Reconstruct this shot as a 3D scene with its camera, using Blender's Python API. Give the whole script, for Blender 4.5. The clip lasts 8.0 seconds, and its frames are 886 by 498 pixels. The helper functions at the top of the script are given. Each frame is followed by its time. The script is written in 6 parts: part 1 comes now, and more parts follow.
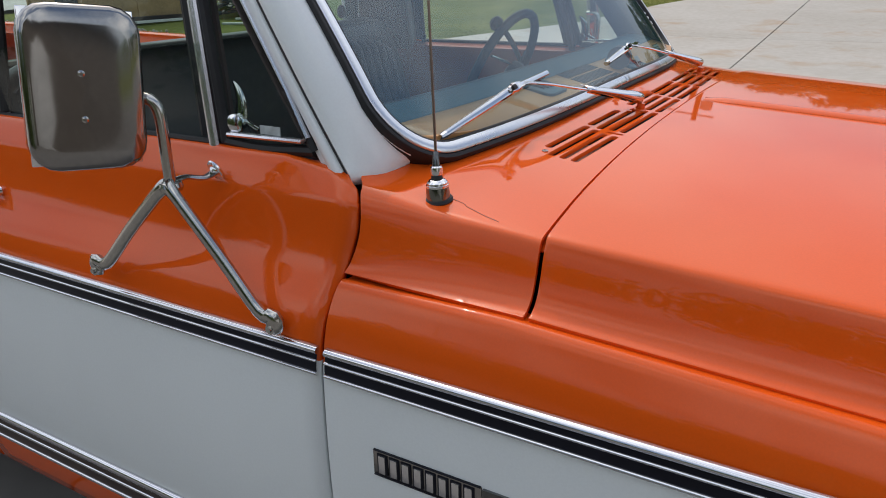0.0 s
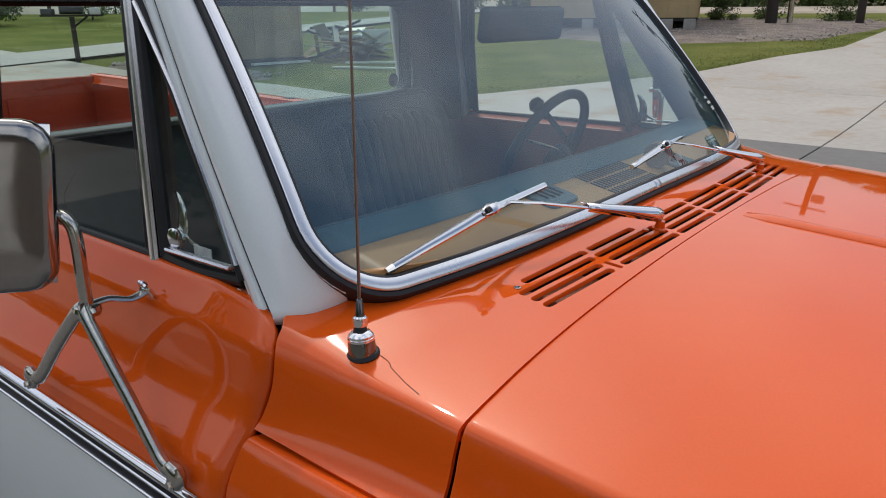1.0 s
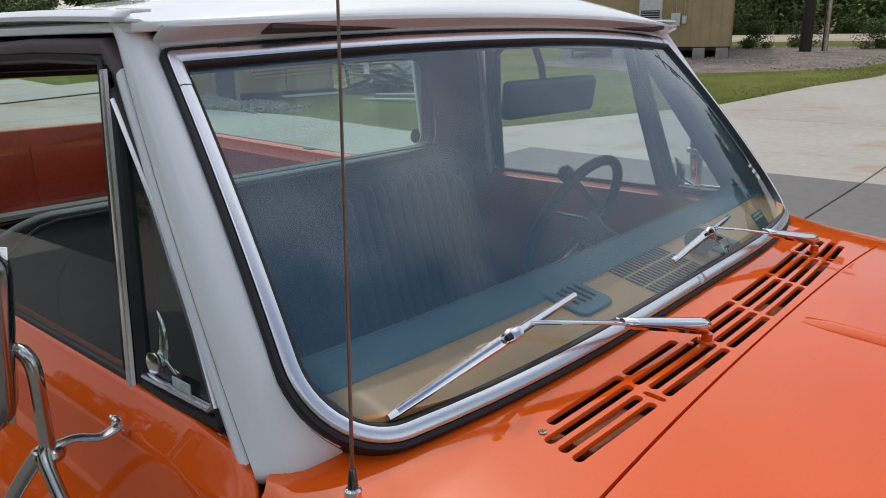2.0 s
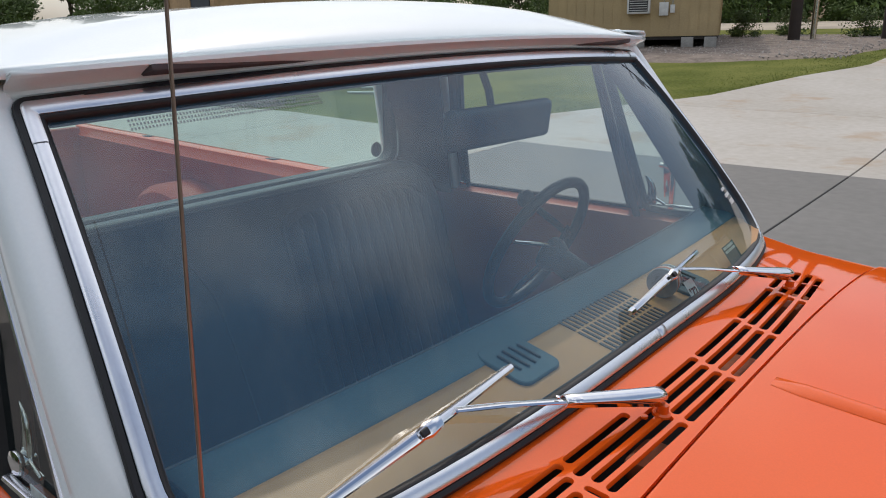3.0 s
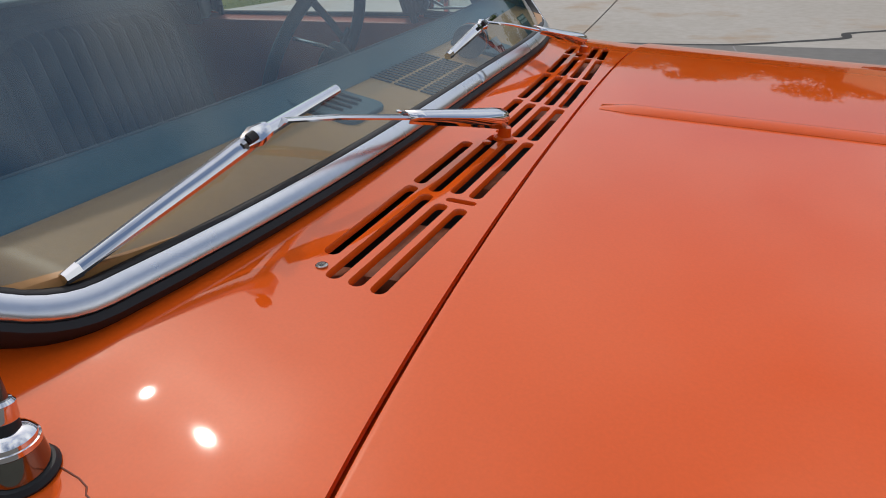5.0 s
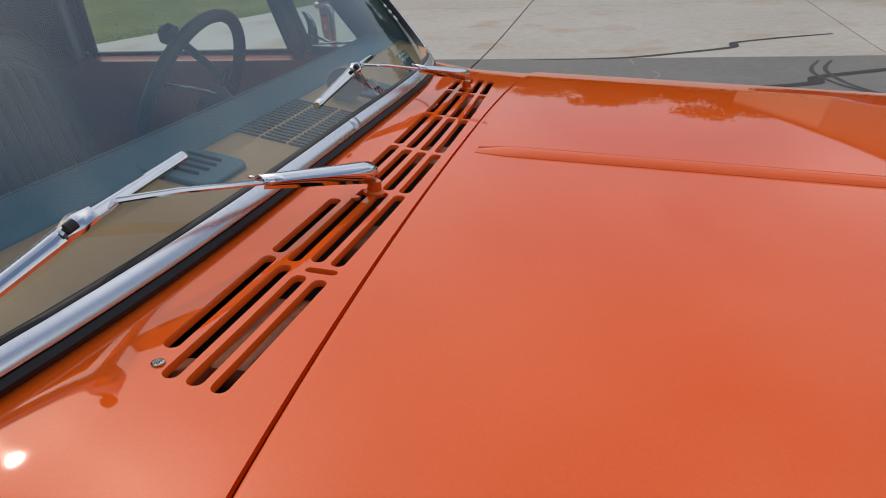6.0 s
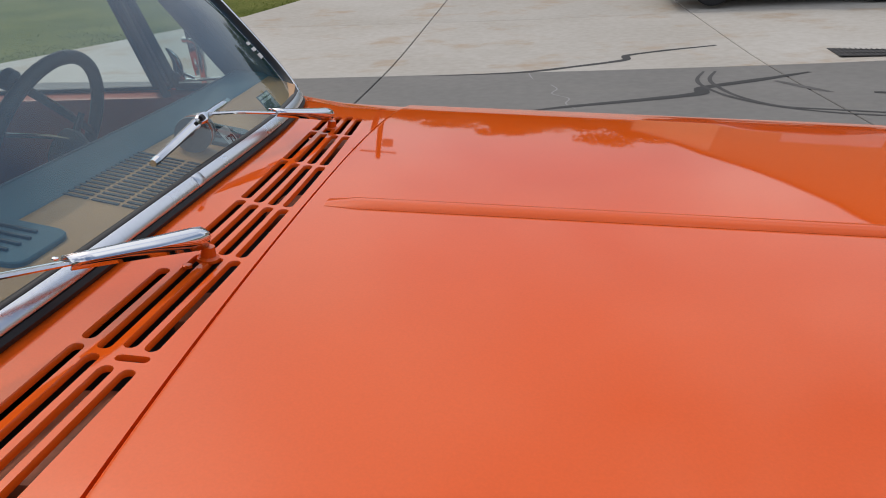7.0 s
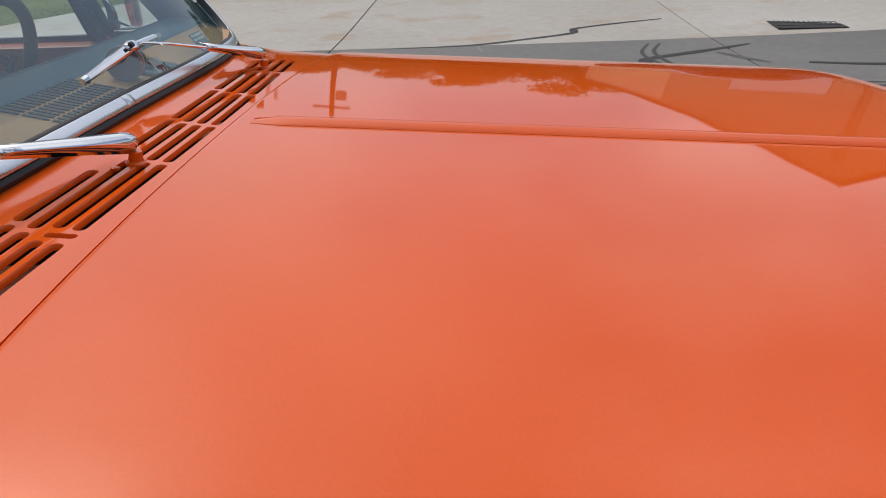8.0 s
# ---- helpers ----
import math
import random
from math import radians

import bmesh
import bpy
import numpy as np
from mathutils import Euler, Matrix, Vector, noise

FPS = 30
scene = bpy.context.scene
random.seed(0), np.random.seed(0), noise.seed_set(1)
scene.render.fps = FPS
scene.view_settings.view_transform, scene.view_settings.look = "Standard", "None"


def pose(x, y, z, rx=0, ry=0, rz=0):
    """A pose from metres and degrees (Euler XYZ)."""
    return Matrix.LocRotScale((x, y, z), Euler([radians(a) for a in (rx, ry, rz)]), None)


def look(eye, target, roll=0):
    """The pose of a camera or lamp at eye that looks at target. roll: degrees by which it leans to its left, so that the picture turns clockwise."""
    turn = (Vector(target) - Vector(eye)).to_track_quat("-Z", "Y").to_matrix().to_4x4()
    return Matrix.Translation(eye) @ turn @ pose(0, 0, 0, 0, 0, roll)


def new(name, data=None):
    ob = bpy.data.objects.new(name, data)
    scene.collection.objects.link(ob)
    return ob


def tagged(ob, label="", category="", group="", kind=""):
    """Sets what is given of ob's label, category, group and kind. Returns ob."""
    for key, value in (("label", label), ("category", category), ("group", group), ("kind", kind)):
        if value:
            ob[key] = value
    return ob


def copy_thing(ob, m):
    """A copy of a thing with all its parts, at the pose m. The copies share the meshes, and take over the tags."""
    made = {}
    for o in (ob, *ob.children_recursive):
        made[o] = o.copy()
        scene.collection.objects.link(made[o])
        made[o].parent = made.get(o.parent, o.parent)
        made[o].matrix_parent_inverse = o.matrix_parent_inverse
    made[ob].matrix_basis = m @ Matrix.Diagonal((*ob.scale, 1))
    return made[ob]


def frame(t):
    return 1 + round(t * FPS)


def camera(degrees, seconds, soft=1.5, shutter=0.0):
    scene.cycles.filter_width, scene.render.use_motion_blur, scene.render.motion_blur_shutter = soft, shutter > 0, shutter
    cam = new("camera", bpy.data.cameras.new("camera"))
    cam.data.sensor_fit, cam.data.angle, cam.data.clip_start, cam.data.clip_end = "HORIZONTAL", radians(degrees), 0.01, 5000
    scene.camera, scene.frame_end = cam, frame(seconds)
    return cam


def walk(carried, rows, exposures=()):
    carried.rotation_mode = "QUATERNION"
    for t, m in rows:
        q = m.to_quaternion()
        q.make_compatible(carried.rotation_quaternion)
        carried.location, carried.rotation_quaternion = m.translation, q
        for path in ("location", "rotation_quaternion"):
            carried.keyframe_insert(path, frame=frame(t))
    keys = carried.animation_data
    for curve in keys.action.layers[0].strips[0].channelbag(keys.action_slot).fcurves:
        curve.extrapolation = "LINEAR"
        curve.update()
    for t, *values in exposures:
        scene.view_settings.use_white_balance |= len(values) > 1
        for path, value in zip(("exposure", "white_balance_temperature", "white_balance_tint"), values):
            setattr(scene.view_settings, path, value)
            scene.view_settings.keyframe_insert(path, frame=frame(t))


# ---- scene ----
cam = camera(62.2, 8.0, soft=1.0)
PATH = [
    (0, (0.346, -1.608, 1.491), (-0.605, -0.003, 0.768), -1.1),
    (0.5, (0.361, -1.46, 1.539), (-0.728, 0.082, 0.879), -0.9),
    (1, (0.411, -1.324, 1.569), (-0.785, 0.155, 0.952), -0.5),
    (1.5, (0.389, -1.26, 1.6), (-0.869, 0.186, 1.028), -0.7),
    (1.7, (0.351, -1.231, 1.618), (-0.915, 0.214, 1.062), -0.8),
    (2.8, (0.303, -1.049, 1.712), (-0.967, 0.397, 1.169), -1.0),
    (3, (0.296, -1.011, 1.706), (-0.953, 0.442, 1.131), -1.3),
    (3.2, (0.276, -0.975, 1.667), (-0.924, 0.505, 1.061), -1.5),
    (3.5, (0.238, -0.971, 1.595), (-0.869, 0.56, 0.939), -2.0),
    (4, (0.149, -1.008, 1.488), (-0.783, 0.592, 0.732), -1.9),
    (4.5, (0.15, -1.019, 1.456), (-0.62, 0.641, 0.649), -1.7),
    (4.7, (0.163, -1.01, 1.459), (-0.556, 0.664, 0.634), -1.6),
    (5.8, (0.211, -0.948, 1.478), (-0.281, 0.815, 0.673), -2.7),
    (6, (0.221, -0.929, 1.488), (-0.235, 0.849, 0.693), -2.8),
    (6.5, (0.242, -0.904, 1.504), (-0.116, 0.907, 0.733), -2.9),
    (7, (0.298, -0.877, 1.525), (0.062, 0.952, 0.751), -2.8),
    (7.5, (0.392, -0.879, 1.53), (0.251, 0.947, 0.727), -2.7),
    (8, (0.353, -0.972, 1.465), (0.233, 0.845, 0.638), -2.4),
]
walk(cam, [(t, look(eye, target, roll)) for t, eye, target, roll in PATH],
     exposures=[(0, -0.61), (1.5, -0.80), (3, -0.66), (4, -0.74), (4.5, -0.88), (6, -1.0), (7, -0.86), (8, -0.82)])

# ---------------------------------------------------------------- light
SUN_DIR = Vector((-0.43, 0.40, 0.81)).normalized()
world = bpy.data.worlds.new("sky")
scene.world = world
world.use_nodes = True
wn = world.node_tree.nodes
sky = wn.new("ShaderNodeTexSky")
sky.sky_type = "NISHITA"
sky.sun_disc = False
sky.sun_elevation = math.asin(SUN_DIR.z)
sky.sun_rotation = math.atan2(SUN_DIR.x, SUN_DIR.y)
sky.air_density, sky.dust_density, sky.ozone_density = 1.0, 3.5, 1.0
cloud, ramp, blend, where = wn.new("ShaderNodeTexNoise"), wn.new("ShaderNodeMapRange"), wn.new("ShaderNodeMix"), wn.new("ShaderNodeTexCoord")
cloud.inputs["Scale"].default_value, cloud.inputs["Detail"].default_value, cloud.inputs["Roughness"].default_value = 2.2, 5.0, 0.5
ramp.inputs["From Min"].default_value, ramp.inputs["From Max"].default_value = 0.40, 0.70
blend.data_type = "RGBA"
blend.inputs[7].default_value = (8.2, 8.4, 8.6, 1.0)
wl = world.node_tree.links.new
wl(where.outputs["Generated"], cloud.inputs["Vector"])
wl(cloud.outputs["Fac"], ramp.inputs["Value"])
wl(ramp.outputs[0], blend.inputs[0])
wl(sky.outputs["Color"], blend.inputs[6])
axes, rise, haze = wn.new("ShaderNodeSeparateXYZ"), wn.new("ShaderNodeMapRange"), wn.new("ShaderNodeMix")
rise.inputs["To Min"].default_value, rise.inputs["To Max"].default_value = 0.84, 1.28
haze.data_type, haze.blend_type = "RGBA", "MULTIPLY"
haze.inputs[0].default_value = 1.0
wl(where.outputs["Generated"], axes.inputs[0])
wl(axes.outputs["Z"], rise.inputs["Value"])
wl(blend.outputs[2], haze.inputs[6])
wl(rise.outputs[0], haze.inputs[7])
wl(haze.outputs[2], wn["Background"].inputs["Color"])
wn["Background"].inputs["Strength"].default_value = 0.22
lamp = bpy.data.lights.new("sun", "SUN")
lamp.energy, lamp.angle, lamp.color = 1.25, radians(0.8), (1.0, 0.95, 0.87)
sun = new("sun", lamp)
sun.matrix_world = look(SUN_DIR * 60, (0, 0, 0))


# ---------------------------------------------------------------- materials
def material(name, color, rough=0.5, metal=0.0, vary=0.12, scale=6.0, fine=60.0, bump=0.0, second=None, coat=0.0,
             rough_vary=0.08, spread=(0.35, 0.65), island=0.0, spec=0.5):
    """Principled surface with variation at two scales, in metres of the object's own space."""
    m = bpy.data.materials.new(name)
    m.use_nodes = True
    n, link = m.node_tree.nodes, m.node_tree.links.new
    b = n["Principled BSDF"]
    b.inputs["Roughness"].default_value, b.inputs["Metallic"].default_value = rough, metal
    b.inputs["Coat Weight"].default_value, b.inputs["Coat Roughness"].default_value = coat, 0.03
    b.inputs["Specular IOR Level"].default_value = spec
    tc = n.new("ShaderNodeTexCoord")
    big, small = n.new("ShaderNodeTexNoise"), n.new("ShaderNodeTexNoise")
    big.inputs["Scale"].default_value, small.inputs["Scale"].default_value = scale, fine
    big.inputs["Detail"].default_value, small.inputs["Detail"].default_value = 6, 4
    link(tc.outputs["Object"], big.inputs["Vector"])
    link(tc.outputs["Object"], small.inputs["Vector"])
    mix = n.new("ShaderNodeMix")
    mix.data_type = "FLOAT"
    mix.inputs[0].default_value = 0.4
    link(big.outputs["Fac"], mix.inputs[2])
    link(small.outputs["Fac"], mix.inputs[3])
    ramp = n.new("ShaderNodeValToRGB")
    ramp.color_ramp.elements[0].position, ramp.color_ramp.elements[1].position = spread
    dark = tuple(c * (1 - vary) for c in color)
    light = second or tuple(min(1.0, c * (1 + vary)) for c in color)
    ramp.color_ramp.elements[0].color, ramp.color_ramp.elements[1].color = (*dark, 1), (*light, 1)
    link(mix.outputs[0], ramp.inputs["Fac"])
    out = ramp.outputs["Color"]
    if island:
        info, hsv, mul = n.new("ShaderNodeObjectInfo"), n.new("ShaderNodeHueSaturation"), n.new("ShaderNodeMapRange")
        geo, add = n.new("ShaderNodeNewGeometry"), n.new("ShaderNodeMath")
        add.operation = "ADD"
        link(info.outputs["Random"], add.inputs[0])
        link(geo.outputs["Random Per Island"], add.inputs[1])
        mul.inputs["From Max"].default_value = 2.0
        mul.inputs["To Min"].default_value, mul.inputs["To Max"].default_value = 1 - island, 1 + island
        link(add.outputs[0], mul.inputs["Value"])
        link(mul.outputs[0], hsv.inputs["Value"])
        link(out, hsv.inputs["Color"])
        out = hsv.outputs["Color"]
    link(out, b.inputs["Base Color"])
    if rough_vary:
        mr = n.new("ShaderNodeMapRange")
        mr.inputs["To Min"].default_value, mr.inputs["To Max"].default_value = max(0.0, rough - rough_vary), rough + rough_vary
        link(big.outputs["Fac"], mr.inputs["Value"])
        link(mr.outputs[0], b.inputs["Roughness"])
    if bump:
        bp = n.new("ShaderNodeBump")
        bp.inputs["Strength"].default_value, bp.inputs["Distance"].default_value = 0.6, bump
        link(mix.outputs[0], bp.inputs["Height"])
        link(bp.outputs["Normal"], b.inputs["Normal"])
    return m


def glass(name, tint=(0.9, 0.97, 0.95), dirt=0.04, mirror=0.075):
    """A thin pane: clear, with mirror gloss by Fresnel and sky haze painted on as a bluish film."""
    m = bpy.data.materials.new(name)
    m.use_nodes = True
    n, link = m.node_tree.nodes, m.node_tree.links.new
    for x in list(n):
        n.remove(x)
    out, tr, gl, df = (n.new("ShaderNode" + k) for k in ("OutputMaterial", "BsdfTransparent", "BsdfGlossy", "BsdfDiffuse"))
    tr.inputs["Color"].default_value, gl.inputs["Roughness"].default_value = (*tint, 1), 0.015
    lw, power, gloss, m1, m2, noise_tex, mr = (n.new("ShaderNode" + k) for k in ("LayerWeight", "Math", "MapRange", "MixShader", "MixShader", "TexNoise", "MapRange"))
    lw.inputs["Blend"].default_value = 0.5
    power.operation = "POWER"
    power.inputs[1].default_value = 5.0
    gloss.inputs["To Min"].default_value, gloss.inputs["To Max"].default_value = mirror, 1.0
    link(lw.outputs["Facing"], power.inputs[0])
    link(power.outputs[0], gloss.inputs["Value"])
    noise_tex.inputs["Scale"].default_value = 7.0
    # strength of the painted film that stands for reflected sky haze
    mr.inputs["To Min"].default_value, mr.inputs["To Max"].default_value = dirt * 0.5, dirt * 1.5
    df.inputs["Color"].default_value = (0.20, 0.54, 0.86, 1)
    link(noise_tex.outputs["Fac"], mr.inputs["Value"])
    link(mr.outputs[0], m1.inputs["Fac"])
    link(tr.outputs[0], m1.inputs[1])
    link(df.outputs[0], m1.inputs[2])
    link(gloss.outputs[0], m2.inputs["Fac"])
    link(m1.outputs[0], m2.inputs[1])
    link(gl.outputs[0], m2.inputs[2])
    link(m2.outputs[0], out.inputs["Surface"])
    return m


ORANGE = material("orange_paint", (0.80, 0.107, 0.009), 0.42, 0.0, 0.05, 2.5, 400, 0.0, coat=0.9, rough_vary=0.04, spec=0.0)
WHITE = material("white_paint", (0.86, 0.91, 0.92), 0.42, 0.0, 0.03, 2.5, 300, coat=0.9, rough_vary=0.04, spec=0.0)
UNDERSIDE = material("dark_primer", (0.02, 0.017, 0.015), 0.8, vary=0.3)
CAVITY = material("dusty_brown_steel", (0.30, 0.085, 0.032), 0.7, vary=0.4, scale=12)
CHROME = material("chrome", (0.80, 0.80, 0.82), 0.07, 1.0, 0.04, 8, 90, rough_vary=0.03)
STAINLESS = material("polished_stainless", (0.36, 0.35, 0.34), 0.10, 1.0, 0.08, 5, 140, rough_vary=0.04)
STEEL = material("dull_steel", (0.52, 0.51, 0.48), 0.16, 1.0, 0.15, 9, 150, rough_vary=0.1)
BRIGHT_TRIM = material("bright_aluminium_trim", (0.74, 0.74, 0.78), 0.26, 1.0, 0.05, 8, 120, rough_vary=0.05)
EDGE_TRIM = material("polished_aluminium_edge", (0.70, 0.71, 0.75), 0.13, 1.0, 0.05, 8, 120, rough_vary=0.04)
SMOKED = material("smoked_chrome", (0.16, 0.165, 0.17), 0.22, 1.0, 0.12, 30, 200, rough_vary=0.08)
SATIN_TRIM = material("satin_aluminium", (0.78, 0.79, 0.82), 0.28, 1.0, 0.05, 8, 160, rough_vary=0.05)
RUBBER = material("black_rubber", (0.012, 0.012, 0.014), 0.55, vary=0.3, scale=14, bump=0.0006)
BLACK_TRIM = material("black_trim_paint", (0.006, 0.007, 0.014), 0.40, vary=0.2, spec=0.25)
BROWN_TRIM = material("dark_woodgrain_trim", (0.03, 0.014, 0.010), 0.4, vary=0.4, scale=3, coat=0.3)
VINYL = material("black_vinyl", (0.066, 0.066, 0.070), 0.36, vary=0.15, scale=5, fine=40)
PIPING = material("grey_piping", (0.085, 0.085, 0.088), 0.5, vary=0.1)
DASH_TAN = material("tan_dash_paint", (0.50, 0.25, 0.085), 0.42, vary=0.10, scale=5, fine=160)
DASH_PAD = material("blue_grey_dash_pad", (0.062, 0.108, 0.132), 0.6, vary=0.12, scale=6, fine=200, bump=0.0006)
DARK_PLASTIC = material("dark_plastic", (0.018, 0.02, 0.022), 0.45, vary=0.2)
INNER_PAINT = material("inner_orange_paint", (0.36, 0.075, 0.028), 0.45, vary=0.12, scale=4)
INNER_DARK = material("dark_cab_lining", (0.085, 0.075, 0.08), 0.7, vary=0.15)
CAB_LINING = material("dull_maroon_lining", (0.085, 0.055, 0.058), 0.6, vary=0.15, scale=3)
# darker, flatter orange than ORANGE, for the bed's inner faces and tailgate
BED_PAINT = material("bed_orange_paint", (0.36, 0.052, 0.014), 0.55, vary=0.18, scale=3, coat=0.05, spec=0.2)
CLEAR = glass("window_glass", (0.80, 0.97, 0.92))
SCREEN = glass("windshield_glass", (0.86, 0.98, 0.96), 0.096, 0.090)
SIDE_GLASS = glass("side_glass", (0.74, 0.80, 0.76), 0.004, 0.035)
MIRROR = material("mirror_glass", (0.9, 0.9, 0.9), 0.02, 1.0, 0.0, rough_vary=0)
CONCRETE = material("pale_concrete", (0.41, 0.372, 0.32), 0.85, vary=0.07, scale=0.35, fine=9.0, bump=0.0008, second=(0.49, 0.465, 0.425), spread=(0.30, 0.66), island=0.05, spec=0.15)
CONCRETE_DARK = material("stained_grey_concrete", (0.178, 0.171, 0.160), 0.8, vary=0.15, scale=0.45, fine=9.0, bump=0.0008, spread=(0.3, 0.66), island=0.05, spec=0.25)


def add_stains(m, color, scale, low, high):
    """Brownish blotches with soft edges over a material's own colour."""
    n, link = m.node_tree.nodes, m.node_tree.links.new
    b = n["Principled BSDF"]
    src = b.inputs["Base Color"].links[0].from_socket
    tc, tex, mr, mix = n.new("ShaderNodeTexCoord"), n.new("ShaderNodeTexNoise"), n.new("ShaderNodeMapRange"), n.new("ShaderNodeMix")
    tex.inputs["Scale"].default_value, tex.inputs["Detail"].default_value, tex.inputs["Roughness"].default_value = scale, 8.0, 0.6
    mr.inputs["From Min"].default_value, mr.inputs["From Max"].default_value = low, high
    mr.inputs["To Max"].default_value = 0.75
    mix.data_type = "RGBA"
    mix.inputs[7].default_value = (*color, 1)
    link(tc.outputs["Object"], tex.inputs["Vector"])
    link(tex.outputs["Fac"], mr.inputs["Value"])
    link(mr.outputs[0], mix.inputs[0])
    link(src, mix.inputs[6])
    link(mix.outputs[2], b.inputs["Base Color"])


add_stains(CONCRETE, (0.39, 0.29, 0.20), 0.9, 0.535, 0.68)
add_stains(CONCRETE_DARK, (0.22, 0.21, 0.19), 0.8, 0.56, 0.75)
JOINT = material("dirty_joint", (0.12, 0.108, 0.095), 0.9, vary=0.3)
TAR = material("tar_line", (0.022, 0.021, 0.02), 0.7, vary=0.3, scale=5)
GRASS = material("mown_grass", (0.115, 0.145, 0.028), 0.95, vary=0.30, scale=0.6, fine=14, bump=0.012, second=(0.185, 0.19, 0.055), spec=0.05)
BLADES = material("grass_blades", (0.135, 0.165, 0.032), 0.8, vary=0.3, scale=0.5, fine=3, island=0.25, spec=0.1)
GRAVEL = material("gravel_ground", (0.235, 0.195, 0.165), 0.9, vary=0.35, scale=2, fine=14, bump=0.02, spec=0.1)
STONE = material("gravel_stone", (0.37, 0.33, 0.295), 0.85, vary=0.25, scale=6, island=0.3)
ROAD = material("pale_road", (0.40, 0.38, 0.35), 0.9, vary=0.15, scale=0.4, fine=5)
TAN_SIDING = material("tan_siding", (0.40, 0.30, 0.16), 0.75, vary=0.12, scale=1.2, fine=20, island=0.06)
PLYWOOD = material("weathered_plywood", (0.34, 0.225, 0.115), 0.8, vary=0.25, scale=1.5, fine=14, bump=0.002)
DARK_PANEL = material("navy_panel", (0.018, 0.024, 0.04), 0.5, vary=0.3)
PALE_PAINT = material("pale_paint", (0.6, 0.6, 0.58), 0.6, vary=0.12)
BLOCKS = material("grey_block", (0.30, 0.29, 0.27), 0.9, vary=0.2, scale=4, fine=30)
POLE_WOOD = material("dark_pole_wood", (0.035, 0.026, 0.022), 0.85, vary=0.3, scale=3)
BARK = material("bark", (0.075, 0.055, 0.04), 0.9, vary=0.3, scale=4, bump=0.01)
LEAVES = material("leaves", (0.085, 0.13, 0.03), 0.7, vary=0.4, scale=0.8, fine=4, island=0.35)
BARN_RED = material("rust_metal_siding", (0.33, 0.20, 0.12), 0.55, vary=0.12, scale=0.8)
TAN_METAL = material("tan_metal_siding", (0.44, 0.34, 0.22), 0.45, vary=0.06, scale=0.6, fine=8)
ROOFING = material("grey_roofing", (0.12, 0.115, 0.11), 0.7, vary=0.15)
CAR_PAINT = material("dark_car_paint", (0.012, 0.013, 0.016), 0.3, vary=0.1, coat=1.0)
PANE_DARK = material("dark_pane", (0.02, 0.025, 0.03), 0.1, vary=0.1)


# ---------------------------------------------------------------- mesh helpers
def part(name, bm, mats, parent=None, label="", smooth=True, solid=0.0, bevel=0.0, side=-1.0, angle=35):
    """One bmesh as one mesh object, under a thing or a part."""
    me = bpy.data.meshes.new(name)
    bm.normal_update()
    bm.to_mesh(me)
    bm.free()
    for m in (mats if isinstance(mats, (list, tuple)) else [mats]):
        me.materials.append(m)
    if smooth:
        me.polygons.foreach_set("use_smooth", [True] * len(me.polygons))
        me.set_sharp_from_angle(angle=radians(angle))
    ob = new(name, me)
    if solid:
        s = ob.modifiers.new("thickness", "SOLIDIFY")
        s.thickness, s.offset = solid, side
    if bevel:
        b = ob.modifiers.new("edges", "BEVEL")
        b.width, b.segments, b.limit_method, b.angle_limit = bevel, 2, "ANGLE", radians(40)
    if parent:
        ob.parent = parent
    if label:
        ob["label"] = label
    return ob


def thing(name, label, category, group="", kind="", at=(0, 0, 0), turn=0):
    e = new(name)
    e.empty_display_size = 0.1
    e.matrix_world = pose(*at, 0, 0, turn)
    return tagged(e, label, category, group, kind)


def spline(pts, n):
    """A smooth curve through the points, with n samples to each span."""
    p = [np.array(q, float) for q in pts]
    p = [2 * p[0] - p[1]] + p + [2 * p[-1] - p[-2]]
    out = []
    for i in range(1, len(p) - 2):
        for k in range(n):
            t = k / n
            a, b, c, d = p[i - 1], p[i], p[i + 1], p[i + 2]
            out.append(0.5 * (2 * b + (c - a) * t + (2 * a - 5 * b + 4 * c - d) * t * t + (3 * b - a - 3 * c + d) * t ** 3))
    return out + [p[-2]]


def sheet(rows, bm=None, closed=False, flip=False, mat=0):
    """Quads between rows of points."""
    bm = bm or bmesh.new()
    vs = [[bm.verts.new(tuple(p)) for p in r] for r in rows]
    m = len(vs[0])
    for a, b in zip(vs, vs[1:]):
        for j in range(m if closed else m - 1):
            q = (a[j], a[(j + 1) % m], b[(j + 1) % m], b[j])
            f = bm.faces.new(q[::-1] if flip else q)
            f.material_index = mat
    return bm


def box(c, s, bm=None, m=None, mat=0):
    bm = bm or bmesh.new()
    mm = (m or Matrix()) @ Matrix.Translation(c) @ Matrix.Diagonal((*s, 1))
    r = bmesh.ops.create_cube(bm, size=1, matrix=mm)
    for f in {f for v in r["verts"] for f in v.link_faces}:
        f.material_index = mat
    return bm


def rounded(c, s, r, bm=None, m=None, seg=2):
    """A box with rounded edges."""
    b2 = bmesh.new()
    bmesh.ops.create_cube(b2, size=1, matrix=Matrix.Diagonal((*s, 1)))
    bmesh.ops.bevel(b2, geom=b2.edges[:], offset=r, segments=seg, affect="EDGES", profile=0.5)
    b2.transform((m or Matrix()) @ Matrix.Translation(c))
    if bm is None:
        return b2
    tmp = bpy.data.meshes.new("tmp")
    b2.to_mesh(tmp)
    b2.free()
    bm.from_mesh(tmp)
    bpy.data.meshes.remove(tmp)
    return bm


